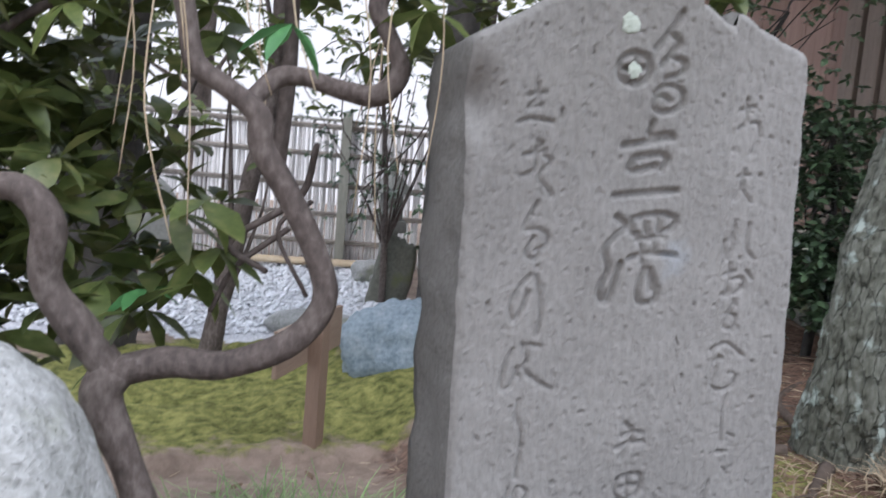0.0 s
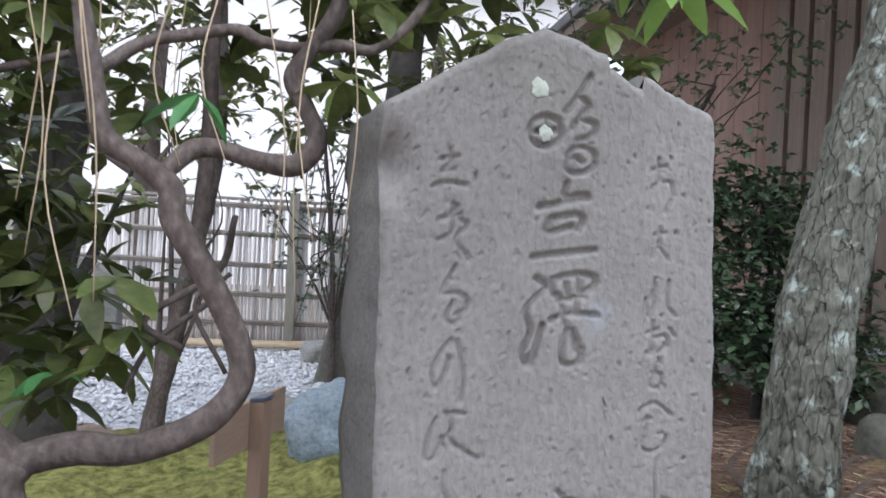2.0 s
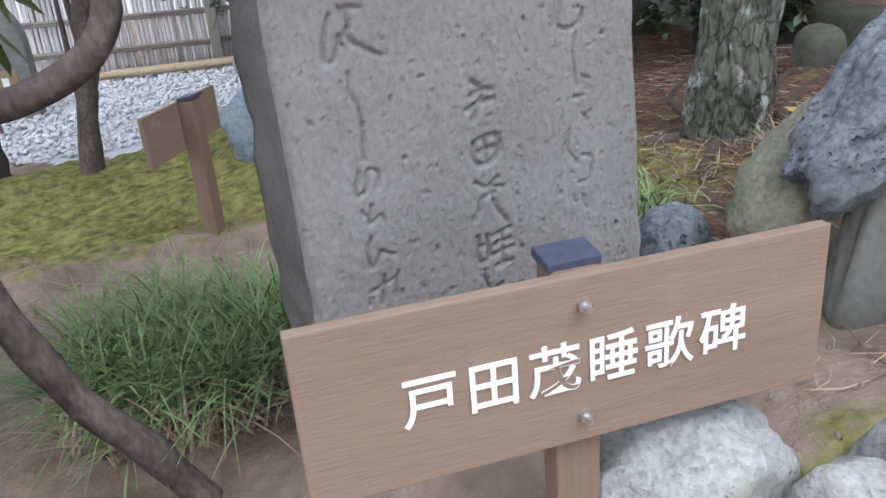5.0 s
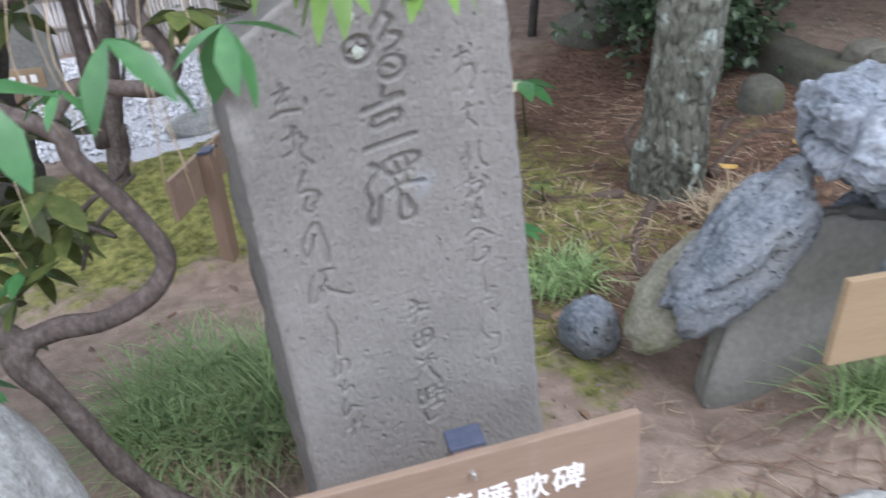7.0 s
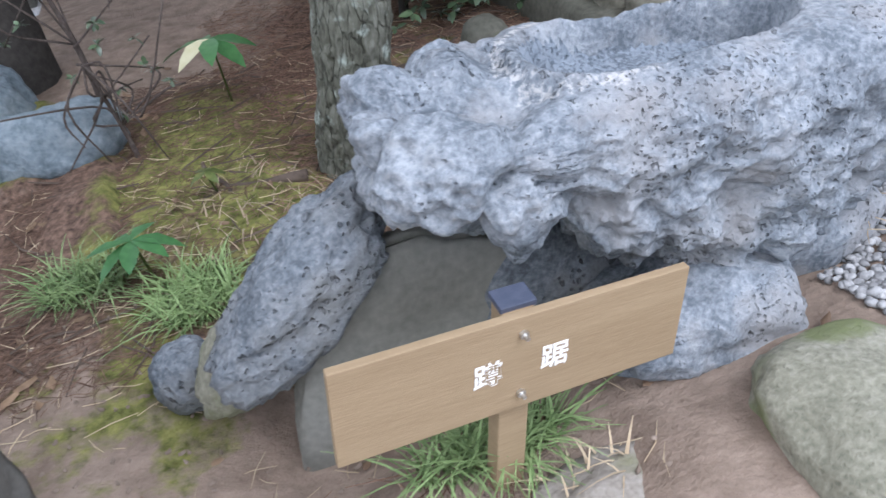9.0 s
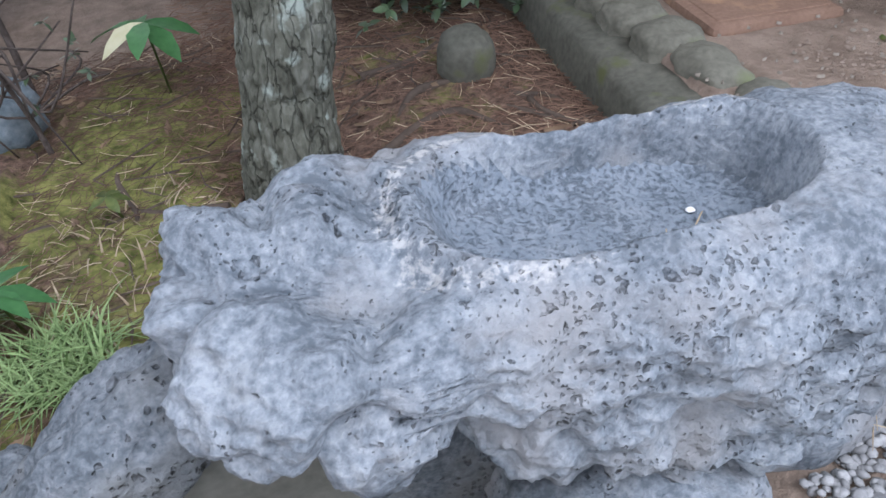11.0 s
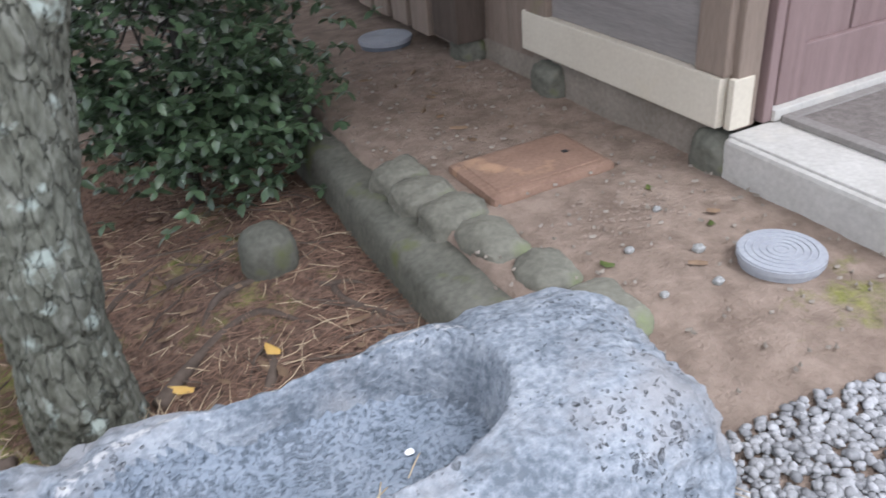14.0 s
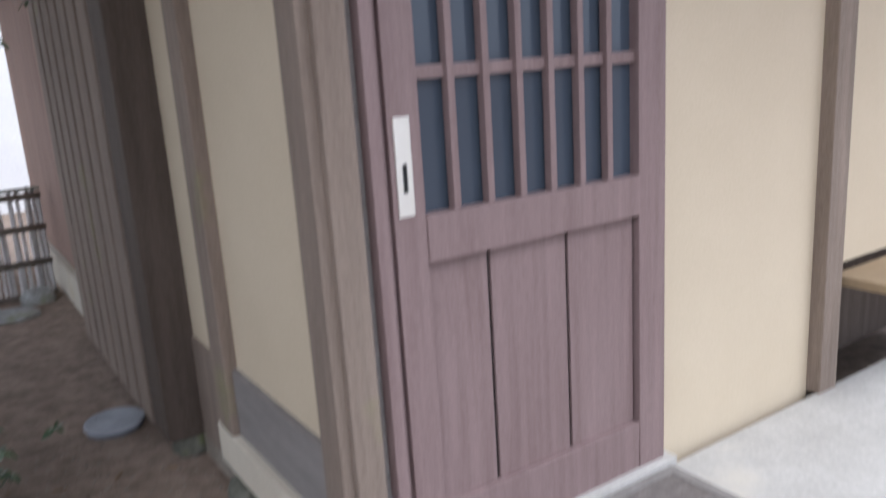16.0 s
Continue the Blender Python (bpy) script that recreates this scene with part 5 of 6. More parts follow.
def vine_tree():
    """The twisted smooth-barked shrub beside the stele, with its large leaves."""
    t = thing("twisted_shrub", "twisted smooth-barked shrub with curling branches and large leathery leaves", "tree", (-.14, .9, .3))
    tube("trunk", [(.02, .95, .22, .024), (-.05, .93, .36, .02), (-.1, .91, .45, .0195), (-.137, .9, .543, .019), (-.185, .9, .678, .019), (-.215, .9, .755, .023), (-.2, .9, .79, .024)], BRANCH, t, lumpy=.25, sides=14)
    tube("limb", [(-.205, .9, .785, .0189), (-.144, .9, .80, .0181), (-.08, .9, .80, .0163), (-.01, .9, .832, .0159), (.025, .9, .88, .0155), (.012, .9, .935, .0151), (-.022, .9, 1.0, .0146), (-.054, .9, 1.05, .0142), (-.06, .9, 1.085, .0138), (-.095, .9, 1.112, .0120), (-.13, .9, 1.135, .0125), (-.142, .9, 1.185, .0116), (-.152, .9, 1.232, .0103), (-.162, .9, 1.28, .0099), (-.19, .9, 1.325, .0095), (-.25, .92, 1.42, .0077)], BRANCH, t, lumpy=.22, sides=12)
    tube("limb", [(-.075, .93, 1.1, .011), (-.048, .95, 1.13, .0125), (-.017, .95, 1.135, .012), (.03, .95, 1.124, .0125), (.07, .95, 1.122, .0125), (.094, .95, 1.152, .012), (.08, .95, 1.187, .0105), (.062, .95, 1.222, .0115), (.077, .95, 1.253, .01), (.109, .95, 1.304, .0095), (.115, .95, 1.352, .008), (.14, .98, 1.45, .006)], BRANCH, t, lumpy=.25, sides=12)
    tube("limb", [(-.148, .93, 1.21, .008), (-.106, .95, 1.249, .0075), (-.055, .95, 1.263, .0075), (-.003, .95, 1.274, .007), (.023, .95, 1.263, .007), (.064, .95, 1.259, .007), (.117, .95, 1.266, .007), (.158, .95, 1.266, .0065), (.205, .95, 1.312, .006), (.25, .95, 1.4, .005)], BRANCH, t, lumpy=.2)
    tube("limb", [(-.2, .9, .78, .02), (-.24, .9, .83, .019), (-.275, .89, .885, .018), (-.27, .88, .95, .017), (-.3, .88, .985, .016), (-.36, .88, .99, .014), (-.45, .9, 1.05, .012)], BRANCH, t, lumpy=.25)
    for k, pts in enumerate((
            [(-.05, .97, .9, .004), (-.1, 1.0, .93, .0045), (-.02, 1.02, .99, .005), (.0, 1.0, 1.06, .004)],
            [(-.12, 1.0, .84, .003), (-.09, 1.0, .9, .004), (-.03, 1.02, .95, .004)],
            [(.0, .98, .99, .003), (-.04, .98, .95, .003), (.0, .98, .87, .003)],
            [(-.06, 1.1, 1.0, .012), (-.05, 1.1, 1.15, .011), (-.05, 1.1, 1.3, .009), (-.04, 1.1, 1.45, .007)],
            [(-.15, .9, 1.3, .005), (-.05, .95, 1.34, .005), (.08, .98, 1.36, .004), (.2, .95, 1.37, .003)],
            [(-.5, 1.1, 1.1, .006), (-.35, 1.05, 1.2, .006), (-.2, 1.0, 1.24, .005)])):
        tube("twig", pts, BRANCH, t, sides=7)
    # hanging dry runners
    for k in range(15):
        x = rng.uniform(-.26, .2)
        y = rng.uniform(.8, 1.0)
        z = rng.uniform(1.2, 1.42)
        ln = rng.uniform(.12, .34)
        tube("dry_runner", [(x, y, z, .0009), (x + rng.normal() * .012, y, z - ln * .5, .001), (x + rng.normal() * .02, y, z - ln, .0007)], STRAW, t, n=4, sides=4)
    meshes = [leaf_mesh("leaf", .075, .03, LEAF), leaf_mesh("leaf", .06, .026, LEAF, .5), leaf_mesh("leaf", .085, .036, LEAF, .15)]
    blue = leaf_mesh("leaf", .07, .028, LEAF_BLUE, .25)
    bright = leaf_mesh("leaf", .072, .023, LEAF_NEAR, .3)

    def whorl(c, n, kinds, s=1.0, tilt=0.2):
        a0 = rng.uniform(0, 6.28)
        for i in range(n):
            o = new("leaf", kinds[rng.integers(len(kinds))])
            o.parent = t
            o.matrix_parent_inverse = Matrix.Translation(t.location).inverted()
            o.matrix_basis = Matrix.LocRotScale(Vector(c), Euler((rng.uniform(-.4, .4), rng.uniform(-.2, .8) * 1.0 - tilt + .2, a0 + i * 6.28 / n + rng.uniform(-.3, .3))), Vector((1, 1, 1)) * s * rng.uniform(.75, 1.2))
    for c in [(-.33, 1.02, 1.0), (-.3, .98, .93), (-.25, 1.0, .87), (-.36, 1.0, 1.1), (-.42, 1.05, 1.17), (-.3, 1.0, 1.2), (-.38, .96, 1.28), (-.25, 1.02, 1.3), (-.13, .98, .98), (-.12, 1.0, .92), (-.17, 1.02, .96), (-.15, 1.05, .88), (-.2, 1.0, 1.38), (-.08, 1.0, 1.4), (0.02, 1.0, 1.39), (.1, 1.0, 1.36), (.16, .98, 1.33), (-.5, 1.0, 1.0), (-.48, 1.0, 1.22), (-.45, .95, .92), (.12, .93, 1.22), (-.33, .93, 1.38), (-.52, 1.0, 1.35), (-.4, .92, 1.06), (.05, .95, 1.44)]:
        whorl(c, 6, meshes)
    for c in [(-.19, .97, .87), (-.22, .93, .79), (-.02, .8, 1.17), (-.26, .85, .76), (-.3, .95, .7)]:
        whorl(c, 5, [blue], .8)
    for c in [(.30, .62, 1.30), (.36, .64, 1.31), (.40, .66, 1.28), (.25, .63, 1.33), (.33, .66, 1.34), (.42, .7, 1.33)]:
        whorl(c, 7, [bright], .95, .0)
    for c in [(.2, .42, 1.29), (.12, .42, 1.29), (.03, .4, 1.27)]:
        whorl(c, 5, [blue], 1.0, .0)
    tube("limb", [(.14, .98, 1.45, .006), (.22, .8, 1.44, .006), (.3, .64, 1.335, .005), (.4, .66, 1.30, .004)], BRANCH, t, sides=7)
    leaf_cloud("crown", [(-.75, 1.25, 1.3), (-.7, 1.2, 1.0), (-.5, 1.2, 1.5), (-.2, 1.25, 1.55), (.1, 1.2, 1.52), (-.85, 1.3, .85), (-.45, 1.3, 1.15), (-.6, 1.15, .75), (.25, 1.2, 1.5), (-.62, 1.1, 1.2), (-.5, 1.1, 1.38), (-.75, 1.15, 1.1), (-.4, 1.15, .95), (-.62, 1.15, .92), (-.55, 1.1, .8), (-.5, 1.12, 1.05)], 950, .07, .03, LEAF, t, rng, (.26, .22, .22))
    tube("limb", [(-.6, 1.35, .2, .03), (-.6, 1.3, .7, .026), (-.65, 1.25, 1.1, .02), (-.5, 1.2, 1.5, .014)], DARKBARK, t)


vine_tree()


def small_tree(name, label, trunk, crown, count, leaf, mat, spread, bark=BRANCH, twigs=0, base=None):
    t = thing(name, label, "tree" if "tree" in name else "shrub", base or trunk[0][:3])
    tube("trunk", trunk, bark, t, lumpy=.15)
    for k in range(twigs):
        c = crown[rng.integers(len(crown))]
        o = trunk[rng.integers(1, len(trunk))]
        mid = [(o[i] + c[i]) / 2 + rng.normal() * .05 for i in range(3)]
        tube("twig", [(*o[:3], max(.003, o[3] * .4)), (*mid, .0035), (c[0] + rng.normal() * .1, c[1] + rng.normal() * .1, c[2] + rng.normal() * .1, .002)], bark, t, n=4, sides=6)
    leaf_cloud("crown", crown, count, *leaf, mat, t, rng, spread)
    return t


small_tree("slender_tree", "slender pale-barked tree with sparse leaves", [(-.50, 3.1, .15, .05), (-.48, 3.1, .35, .04), (-.43, 3.1, .6, .036), (-.38, 3.1, .9, .034), (-.3, 3.1, 1.4, .03), (-.32, 3.1, 2.2, .02)], [(-.3, 3.1, 1.6), (-.5, 3.2, 2.0), (0, 3.1, 2.0), (-.2, 3.0, 1.4)], 60, (.06, .028), LEAF, (.4, .3, .35), twigs=8)
small_tree("dark_tree", "dark thick trunk of a leafy evergreen tree", [(-1.0, 3.25, .1, .2), (-.98, 3.25, .4, .15), (-.95, 3.25, .9, .12), (-.9, 3.2, 1.5, .1), (-.85, 3.2, 2.6, .06)], [(-1.0, 3.0, 1.3), (-1.2, 2.7, 1.7), (-.8, 2.9, 2.0), (-.5, 2.9, 2.1), (-1.4, 3, 2.1), (-1.3, 2.6, 1.2), (-.2, 3.2, 2.2)], 240, (.075, .032), LEAF, (.45, .4, .4), DARKBARK, twigs=14)
small_tree("shrub_by_fence", "airy dark shrub with small leaves before the fence", [(.2, 3.9, .2, .02), (.19, 3.9, .6, .016), (.17, 3.9, 1.0, .012), (.1, 3.9, 1.6, .008)], [(.05, 3.9, 1.15), (.2, 3.95, 1.0), (-.05, 4, 1.35), (.3, 3.9, 1.3), (.1, 3.9, .85), (-.2, 4, 1.5), (.15, 3.8, 1.65), (.5, 3.9, 1.55)], 230, (.035, .017), LEAF_DARK, (.3, .25, .3), twigs=34)
small_tree("evergreen_bush", "dense dark glossy evergreen bush at the bed's edge", [(1.78, 2.75, .4, .02), (1.8, 2.75, .7, .016), (1.85, 2.8, 1.0, .012), (1.8, 2.8, 1.3, .008)], [(1.75, 2.7, .8), (1.95, 2.75, .75), (2.05, 2.8, 1.0), (1.8, 2.8, 1.15), (1.65, 2.8, 1.3), (1.95, 2.9, 1.25), (1.55, 2.8, 1.05), (2.05, 2.7, .85), (1.8, 2.6, .7), (1.95, 2.6, .62), (1.65, 2.65, .75), (2.1, 2.75, .75), (1.55, 2.7, .9)], 1500, (.04, .022), LEAF_DARK, (.2, .2, .18), DARKBARK, twigs=16)
small_tree("evergreen_bush", "dark shrub in shade before the house", [(1.5, 3.6, .4, .025), (1.55, 3.6, .8, .02), (1.7, 3.6, 1.3, .014), (2.0, 3.6, 1.9, .01)], [(1.5, 3.6, 1.2), (1.9, 3.6, 1.4), (2.0, 3.6, 2.0), (1.75, 3.5, 1.65), (1.3, 3.6, 1.5), (2.3, 3.7, 2.1), (1.68, 4.2, 2.05), (1.55, 4.2, 2.2), (1.85, 4.2, 1.95), (1.4, 4.1, 2.4)], 420, (.04, .02), LEAF_DARK, (.4, .25, .3), DARKBARK, twigs=22)
small_tree("bare_shrub", "bare twiggy shrub in the shaded bed", [(.7, 2.65, .3, .012), (.68, 2.65, .6, .009), (.62, 2.65, .9, .006)], [(.6, 2.6, .7), (.8, 2.65, .8), (.65, 2.7, 1.0), (.5, 2.7, .9), (.85, 2.6, .6)], 14, (.03, .015), LEAF_DARK, (.3, .2, .25), BRANCH, twigs=16)
small_tree("bare_shrub", "bare twiggy shrub over the mossy bed", [(.78, 2.3, .3, .008), (.76, 2.3, .45, .007), (.72, 2.28, .65, .005)], [(.6, 2.25, .55), (.8, 2.3, .6), (.7, 2.2, .75), (.9, 2.3, .55), (.66, 2.3, .45)], 8, (.03, .015), LEAF_DARK, (.2, .15, .2), BRANCH, twigs=14)
small_tree("dark_tree", "dark mossy tree trunk in the shaded bed", [(.42, 3.2, .2, .13), (.42, 3.2, .6, .1), (.4, 3.2, 1.1, .085), (.42, 3.2, 1.8, .07), (.5, 3.2, 2.8, .05)], [(.5, 3.2, 2.6), (.9, 3.2, 2.5), (.3, 3.3, 2.9)], 160, (.06, .028), LEAF_DARK, (.5, .4, .3), DARKBARK, twigs=6)
small_tree("far_tree", "leafy tree beyond the fence", [(-1.5, 7.5, 0, .14), (-1.5, 7.5, 1.5, .11), (-1.4, 7.5, 3, .06)], [(-1.5, 7.4, 1.9), (-2.2, 7.4, 2.4), (-.8, 7.5, 2.6), (-1.5, 7.3, 3.0), (-3, 7.5, 2.3)], 330, (.09, .045), LEAF, (.9, .6, .6), twigs=12)
small_tree("far_tree", "leafy tree beyond the fence", [(1.1, 7.6, 0, .12), (1.1, 7.6, 1.5, .1), (1.2, 7.6, 3, .05)], [(1.1, 7.5, 2.2), (.6, 7.4, 2.7), (1.6, 7.5, 2.7), (1.1, 7.3, 3.2), (2.2, 7.5, 2.4)], 300, (.09, .045), LEAF, (.7, .5, .6), twigs=12)


# ---- low plants, grass and litter ----
def tuft(name, label, cx, cy, rx, ry, count, length, mat, seed, category="grass"):
    r = np.random.default_rng(seed)
    pieces_v, pieces_f = [], []
    for _ in range(count):
        a, q = r.uniform(0, 6.28), math.sqrt(r.uniform())
        x, y = cx + rx * q * math.cos(a), cy + ry * q * math.sin(a)
        z = height(x, y) - .005
        ln, b = length * r.uniform(.55, 1.2), r.uniform(0, 6.28)
        out, w = r.uniform(.35, 1.35) * ln, r.uniform(.0018, .0042)
        k = len(pieces_v)
        for i in range(5):
            t = i / 4
            px, py, pz = x + math.cos(b) * out * t ** 1.6, y + math.sin(b) * out * t ** 1.6, z + ln * (t - .5 * t * t * (out / ln + .15))
            hw = w * (1 - .85 * t)
            pieces_v += [(px - math.sin(b) * hw, py + math.cos(b) * hw, pz), (px + math.sin(b) * hw, py - math.cos(b) * hw, pz)]
        pieces_f += [(k + 2 * i, k + 2 * i + 1, k + 2 * i + 3, k + 2 * i + 2) for i in range(4)]
    ob = mesh(name, pieces_v, pieces_f, mat)
    return tagged(ob, label, category, kind="stuff")


tuft("grass_clump", "green grass clump growing beside the stele", -.02, 1.3, .23, .18, 1900, .22, GRASS, 1)
tuft("grass_clump", "dry bases within the grass clump beside the stele", -.02, 1.22, .22, .17, 700, .14, STRAW, 2)
tuft("grass_clump", "small green grass clump by the basin", .86, 1.5, .1, .09, 420, .12, GRASS, 3)
tuft("grass_clump", "small green grass clump by the basin", .62, 1.7, .1, .08, 320, .12, GRASS, 4)
tuft("grass_clump", "pale dry grass at the pine's foot", 1.45, 1.62, .13, .1, 380, .12, STRAW, 5)
tuft("grass_clump", "thin grass below the tan nameplate", 1.26, .8, .13, .05, 300, .14, GRASS, 6)
tuft("grass_clump", "thin straw grass below the tan nameplate", 1.36, .66, .07, .05, 50, .07, STRAW, 7)
tuft("grass_clump", "dry grass tuft on the moss", 1.05, 1.7, .35, .3, 260, .07, STRAW, 8)


def scatter(name, label, region, count, length, width, mat, seed, category, thick=.0008, lift=.004):
    """Needles, twigs or fallen leaves strewn over a stretch of ground."""
    r = np.random.default_rng(seed)
    V, Fc = [], []
    for _ in range(count):
        x, y = r.uniform(region[0], region[1]), r.uniform(region[2], region[3])
        z = height(x, y) + lift + r.uniform(0, .006)
        a, ln = r.uniform(0, 6.28), length * r.uniform(.5, 1.3)
        d, s = np.array((math.cos(a), math.sin(a), r.uniform(-.12, .12))), np.array((-math.sin(a), math.cos(a), 0))
        k = len(V)
        c = np.array((x, y, z))
        bend = s * ln * r.uniform(-.12, .12)
        for t in (-.5, 0, .5):
            m = c + d * ln * t + bend * (1 - 4 * t * t)
            hw = width / 2 * (1 if t == 0 else .35)
            V += [m - s * hw, m + s * hw, m + np.array((0, 0, thick + width * .3))]
        for i in (0, 1):
            q = k + 3 * i
            Fc += [(q, q + 3, q + 5, q + 2), (q + 2, q + 5, q + 4, q + 1)]
    ob = mesh(name, V, Fc, mat)
    return tagged(ob, label, category, kind="stuff")


scatter("pine_needles", "fallen reddish pine needles on the bed", (1.1, 2.12, 1.35, 3.4), 5200, .075, .0022, DRY, 11, "needles")
scatter("pine_needles", "fallen reddish pine needles on moss", (.4, 1.4, 1.3, 2.8), 5200, .075, .002, DRY, 12, "needles")
scatter("twigs", "brown fallen twigs on the mossy bed", (.45, 2.05, 1.3, 2.8), 170, .16, .0055, ROOT, 31, "twigs", .003)
scatter("fallen_leaves", "curled brown and tan fallen leaves on the bed", (.45, 2.05, 1.25, 2.8), 60, .055, .022, DEADLEAF, 32, "leaves")
scatter("crumbs", "loose soil crumbs and grit round a shallow hollow in the yard", (2.5, 2.72, 1.55, 1.74), 60, .011, .008, CRUMB, 33, "debris", .002)
scatter("crumbs", "soil clods and bark bits on the bare earth", (.5, 1.5, .6, 1.6), 240, .012, .008, CRUMB, 34, "debris", .004)
scatter("twigs", "pale dry twigs and straw on the ground", (.4, 2.1, 1.15, 2.8), 620, .09, .0022, STRAW, 13, "twigs")
scatter("fallen_leaves", "scattered dead leaves on the earth", (-.6, 2.1, 1.1, 3.0), 130, .035, .018, DEADLEAF, 14, "leaves")
scatter("twigs", "small twigs and crumbs on the bare earth", (-.5, .4, 1.2, 2.4), 110, .035, .0022, STRAW, 15, "twigs")
scatter("crumbs", "small stones and crumbs on the yard earth", (2.2, 2.9, 1.05, 3.2), 420, .012, .008, FOOTING, 16, "debris", .004)
scatter("fallen_leaves", "few dead leaves on the yard earth", (2.25, 2.85, 1.2, 3.2), 16, .045, .02, DEADLEAF, 17, "leaves")


scatter("twigs", "dry straw and twigs below the nameplates", (.6, 1.5, .6, 1.0), 75, .065, .0022, STRAW, 18, "twigs")
scatter("fallen_leaves", "dead leaves below the nameplates", (.6, 1.9, .6, 1.1), 22, .034, .016, DEADLEAF, 19, "leaves")


scatter("dry_grass", "long brown dry grass blades lying below the nameplates", (.85, 1.35, .55, .85), 70, .15, .003, DRY, 38, "grass", lift=.006)
scatter("dry_needles", "pale dry pine needles lying on the gravel", (2.0, 2.25, .7, .98), 26, .12, .0022, STRAW, 35, "needles", lift=.024)
scatter("yellow_leaves", "fallen yellow leaves at the pine's foot", (1.5, 1.8, 1.7, 2.1), 2, .06, .03, YELLOWLEAF, 36, "leaves", lift=.012)
scatter("green_leaves", "small green fallen leaves on the yard earth", (2.4, 2.85, 1.4, 1.85), 3, .03, .02, LEAF, 37, "leaves")


def basin_litter():
    """A few needles and one pale petal lying in the hollow."""
    V, Fc = [], []
    for x, y, a, ln in ((1.7, .96, .5, .07), (1.715, .965, 1.1, .05), (1.69, .955, -.2, .06), (1.77, .99, .8, .04)):
        dx, dy = math.cos(a) * ln / 2, math.sin(a) * ln / 2
        v, f = tube_data([(x - dx, y - dy, .850, .0008), (x, y, .851, .0011), (x + dx, y + dy, .849, .0008)], 2, 5)
        k = len(V)
        V.extend(v)
        Fc.extend(tuple(i + k for i in q) for q in f)
    tagged(mesh("dry_needles", V, Fc, STRAW), "dry pine needles lying in the basin's hollow", "needles", kind="stuff")
    stone("petal", (1.775, 1.015, .846), (.006, .005, .002), WHITE, "small pale petal lying in the basin's hollow", "petal", level=3, seed=44)


basin_litter()


def root(pts):
    rows = [(x, y, height(x, y) + dz * .8 - .007, r * .62) for x, y, dz, r in pts]
    return tagged(tube("root", rows, ROOT, lumpy=.3, n=8), "exposed tree root crossing the needle litter", "root", "pine roots")


root([(1.5, 1.85, .03, .03), (1.65, 1.98, .012, .02), (1.78, 2.0, .01, .018), (1.86, 1.88, .006, .014), (1.95, 1.75, -.01, .01)])
root([(1.35, 2.0, .03, .03), (1.4, 2.25, .012, .02), (1.55, 2.4, .01, .018), (1.75, 2.45, -.01, .012)])
root([(1.98, 2.05, -.012, .012), (1.97, 1.9, .012, .018), (2.03, 1.75, .01, .016), (2.05, 1.62, -.01, .012)])
root([(1.2, 1.85, .03, .03), (1.05, 1.9, .01, .018), (.9, 2.0, .01, .014), (.75, 2.02, -.012, .01)])
root([(1.25, 1.75, .03, .03), (1.12, 1.6, .01, .02), (1.05, 1.4, .008, .015), (1.0, 1.25, -.012, .01)])
root([(1.6, 2.3, .02, .02), (1.75, 2.3, .012, .016), (1.9, 2.4, .01, .013), (2.02, 2.35, -.01, .01)])
root([(1.62, 1.6, -.01, .012), (1.72, 1.68, .012, .018), (1.75, 1.8, .01, .016), (1.68, 1.9, -.01, .012)])
root([(1.9, 2.15, -.01, .01), (1.95, 2.02, .01, .014), (2.02, 1.98, .008, .012), (2.07, 1.88, -.01, .01)])
root([(.42, 1.62, -.01, .01), (.55, 1.68, .012, .013), (.7, 1.7, .012, .012), (.82, 1.76, -.012, .008)])
root([(.5, 1.95, -.01, .01), (.62, 1.9, .014, .014), (.78, 1.97, .012, .012), (.9, 1.93, -.012, .008)])
root([(1.62, 2.02, -.01, .012), (1.7, 2.12, .016, .02), (1.82, 2.14, .014, .017), (1.92, 2.28, .01, .014), (2.0, 2.3, -.01, .01)])
root([(1.5, 1.72, .0, .016), (1.56, 1.62, .016, .02), (1.54, 1.52, .012, .016), (1.6, 1.42, -.01, .01)])
root([(1.0, 2.3, -.01, .01), (.95, 2.1, .01, .015), (1.0, 1.9, .01, .014), (.97, 1.75, -.01, .01)])


def seedling(label, at, length, width, n, mat, seed, pale=False):
    r = np.random.default_rng(seed)
    p = thing("seedling", label, "plant", (at[0], at[1], height(at[0], at[1])))
    tube("stem", [(at[0] + .02, at[1] + .02, height(at[0], at[1]), .004), (*at, .003)], LEAF, p, n=3, sides=6)
    for i in range(n):
        me = leaf_mesh("leaf", length * r.uniform(.8, 1.15), width, PALELEAF if pale and i == 4 else mat, r.uniform(.2, .5))
        o = new("leaf", me)
        o.parent = p
        o.matrix_parent_inverse = Matrix.Translation(p.location).inverted()
        o.matrix_basis = Matrix.LocRotScale(Vector(at), Euler((r.uniform(-.2, .2), r.uniform(-.2, .25), i * 6.28 / n + r.uniform(-.2, .2))), None)
    return p


seedling("young plant with broad bright green leaves", (1.07, 2.44, .6), .165, .062, 7, LEAF_BLUE, 3, True)
seedling("low broad-leaved green seedling by grass", (.76, 1.62, .46), .1, .045, 8, LEAF_BLUE, 5)
seedling("small green seedling on needle litter", (.95, 1.9, .44), .05, .025, 6, LEAF, 7)


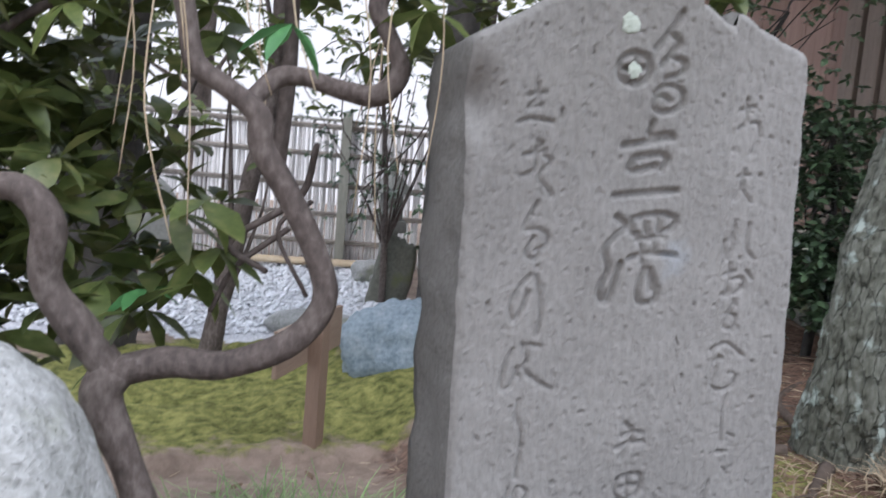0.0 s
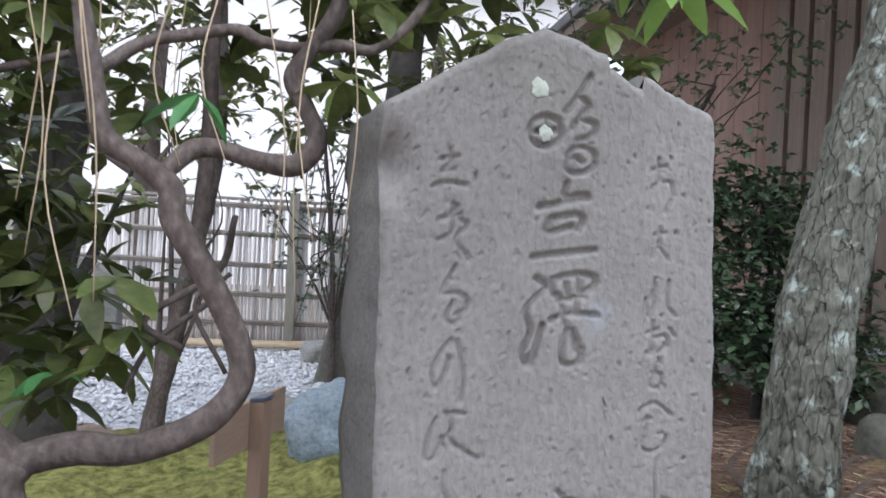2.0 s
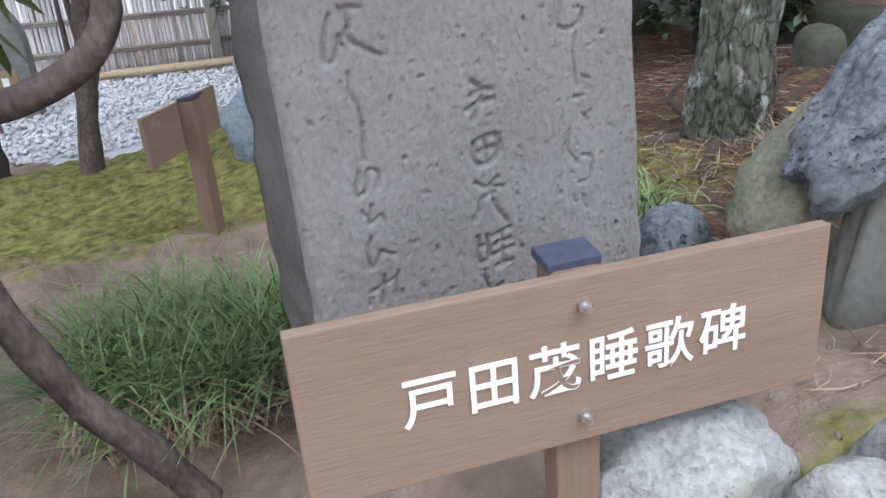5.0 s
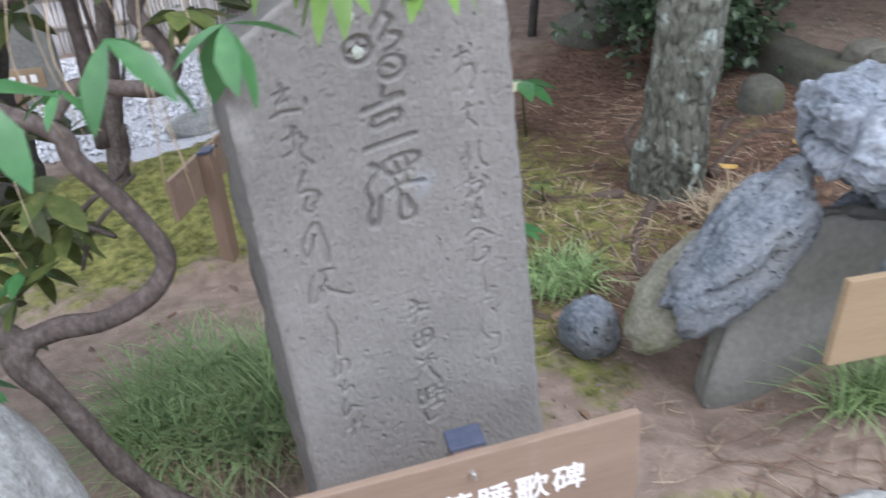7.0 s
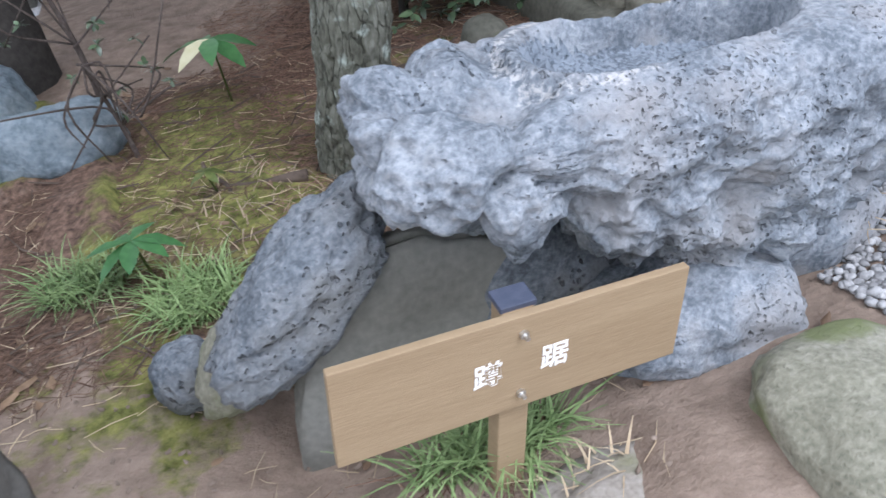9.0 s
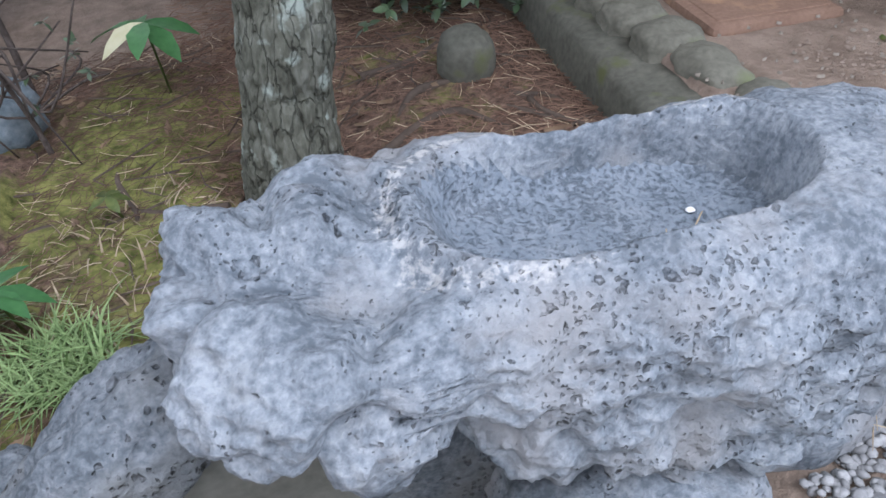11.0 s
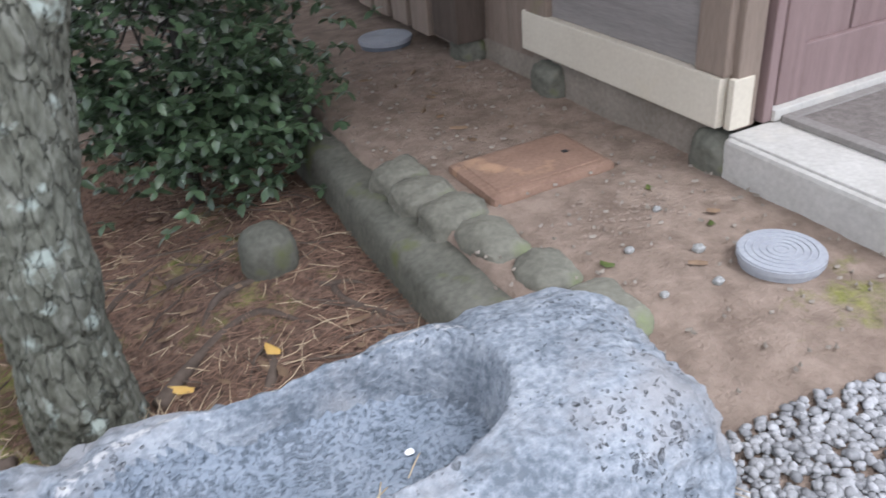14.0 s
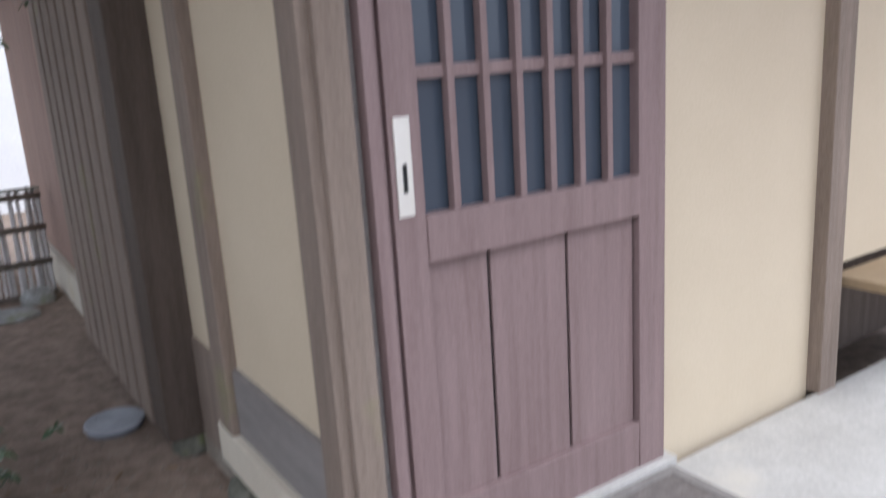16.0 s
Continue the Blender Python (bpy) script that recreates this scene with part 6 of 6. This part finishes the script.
# ---- gravel ----
def gravel(name, label, inside, box, count, size, mat, seed, sink=.4):
    r = np.random.default_rng(seed)
    v0, f0 = PEB
    V, Fc = [], []
    for _ in range(count):
        x, y = r.uniform(box[0], box[1]), r.uniform(box[2], box[3])
        if not inside(x, y):
            continue
        s = size * r.uniform(.55, 1.25)
        dims = np.array((s, s * r.uniform(.65, .95), s * r.uniform(.45, .7))) / 2
        q = (v0 * dims) @ np.array(Euler((r.uniform(-.4, .4), r.uniform(-.4, .4), r.uniform(0, 6.28))).to_matrix()).T
        z = height(x, y) + dims[2] * (1 - sink) + r.uniform(0, size * .35)
        k = len(V)
        V.extend(q + np.array((x, y, z)))
        Fc.extend(tuple(i + k for i in t) for t in f0)
    ob = mesh(name, V, Fc, mat)
    return tagged(ob, label, "gravel", kind="stuff")


bm = bmesh.new()
for q in ((1, 0, 0), (-1, 0, 0), (0, 1, 0), (0, -1, 0), (0, 0, 1), (0, 0, -1)):
    bm.verts.new(q)
bmesh.ops.convex_hull(bm, input=bm.verts[:])
bmesh.ops.subdivide_edges(bm, edges=bm.edges[:], cuts=1, use_grid_fill=True)
bmesh.ops.triangulate(bm, faces=bm.faces[:])
for q in bm.verts:
    q.co.normalize()
bm.verts.index_update()
PEB = (np.array([q.co[:] for q in bm.verts]), [tuple(q.index for q in t.verts) for t in bm.faces])
bm.free()
BED = lambda x, y: (y < 1.02 + .05 * math.sin(x * 9) + .25 * min(0, x - 2.5)) and y > -.35 and x > 1.62 + .35 * (y - .4) and not (y > .6 and x < 1.9) and not ((x - 1.66) ** 2 / .2 + (y - .95) ** 2 / .025 < 1) and not (x > 2.89 and y > .985)
gravel("pebble_gravel", "loose grey and bluish river pebbles by the step", BED, (1.4, 3.9, -.3, 1.08), 36000, .0205, PEBBLE, 21)
gravel("white_gravel", "pale white gravel before the brushwood fence", lambda x, y: True, (-2.0, .3, 3.55, 5.5), 5200, .03, WHITEPEBBLE, 22)
neigh = thing("neighbour_house", "white rendered house wall beyond the fence", "house", (-1, 12, 0))
part("wall", slab(-5, 4, 12, 14, 0, 5.2, .02), HOUSEWHITE, neigh)
part("roof", slab(-5.3, 4.3, 11.7, 14.3, 5.2, 5.5, .05), ROOFTILE, neigh)
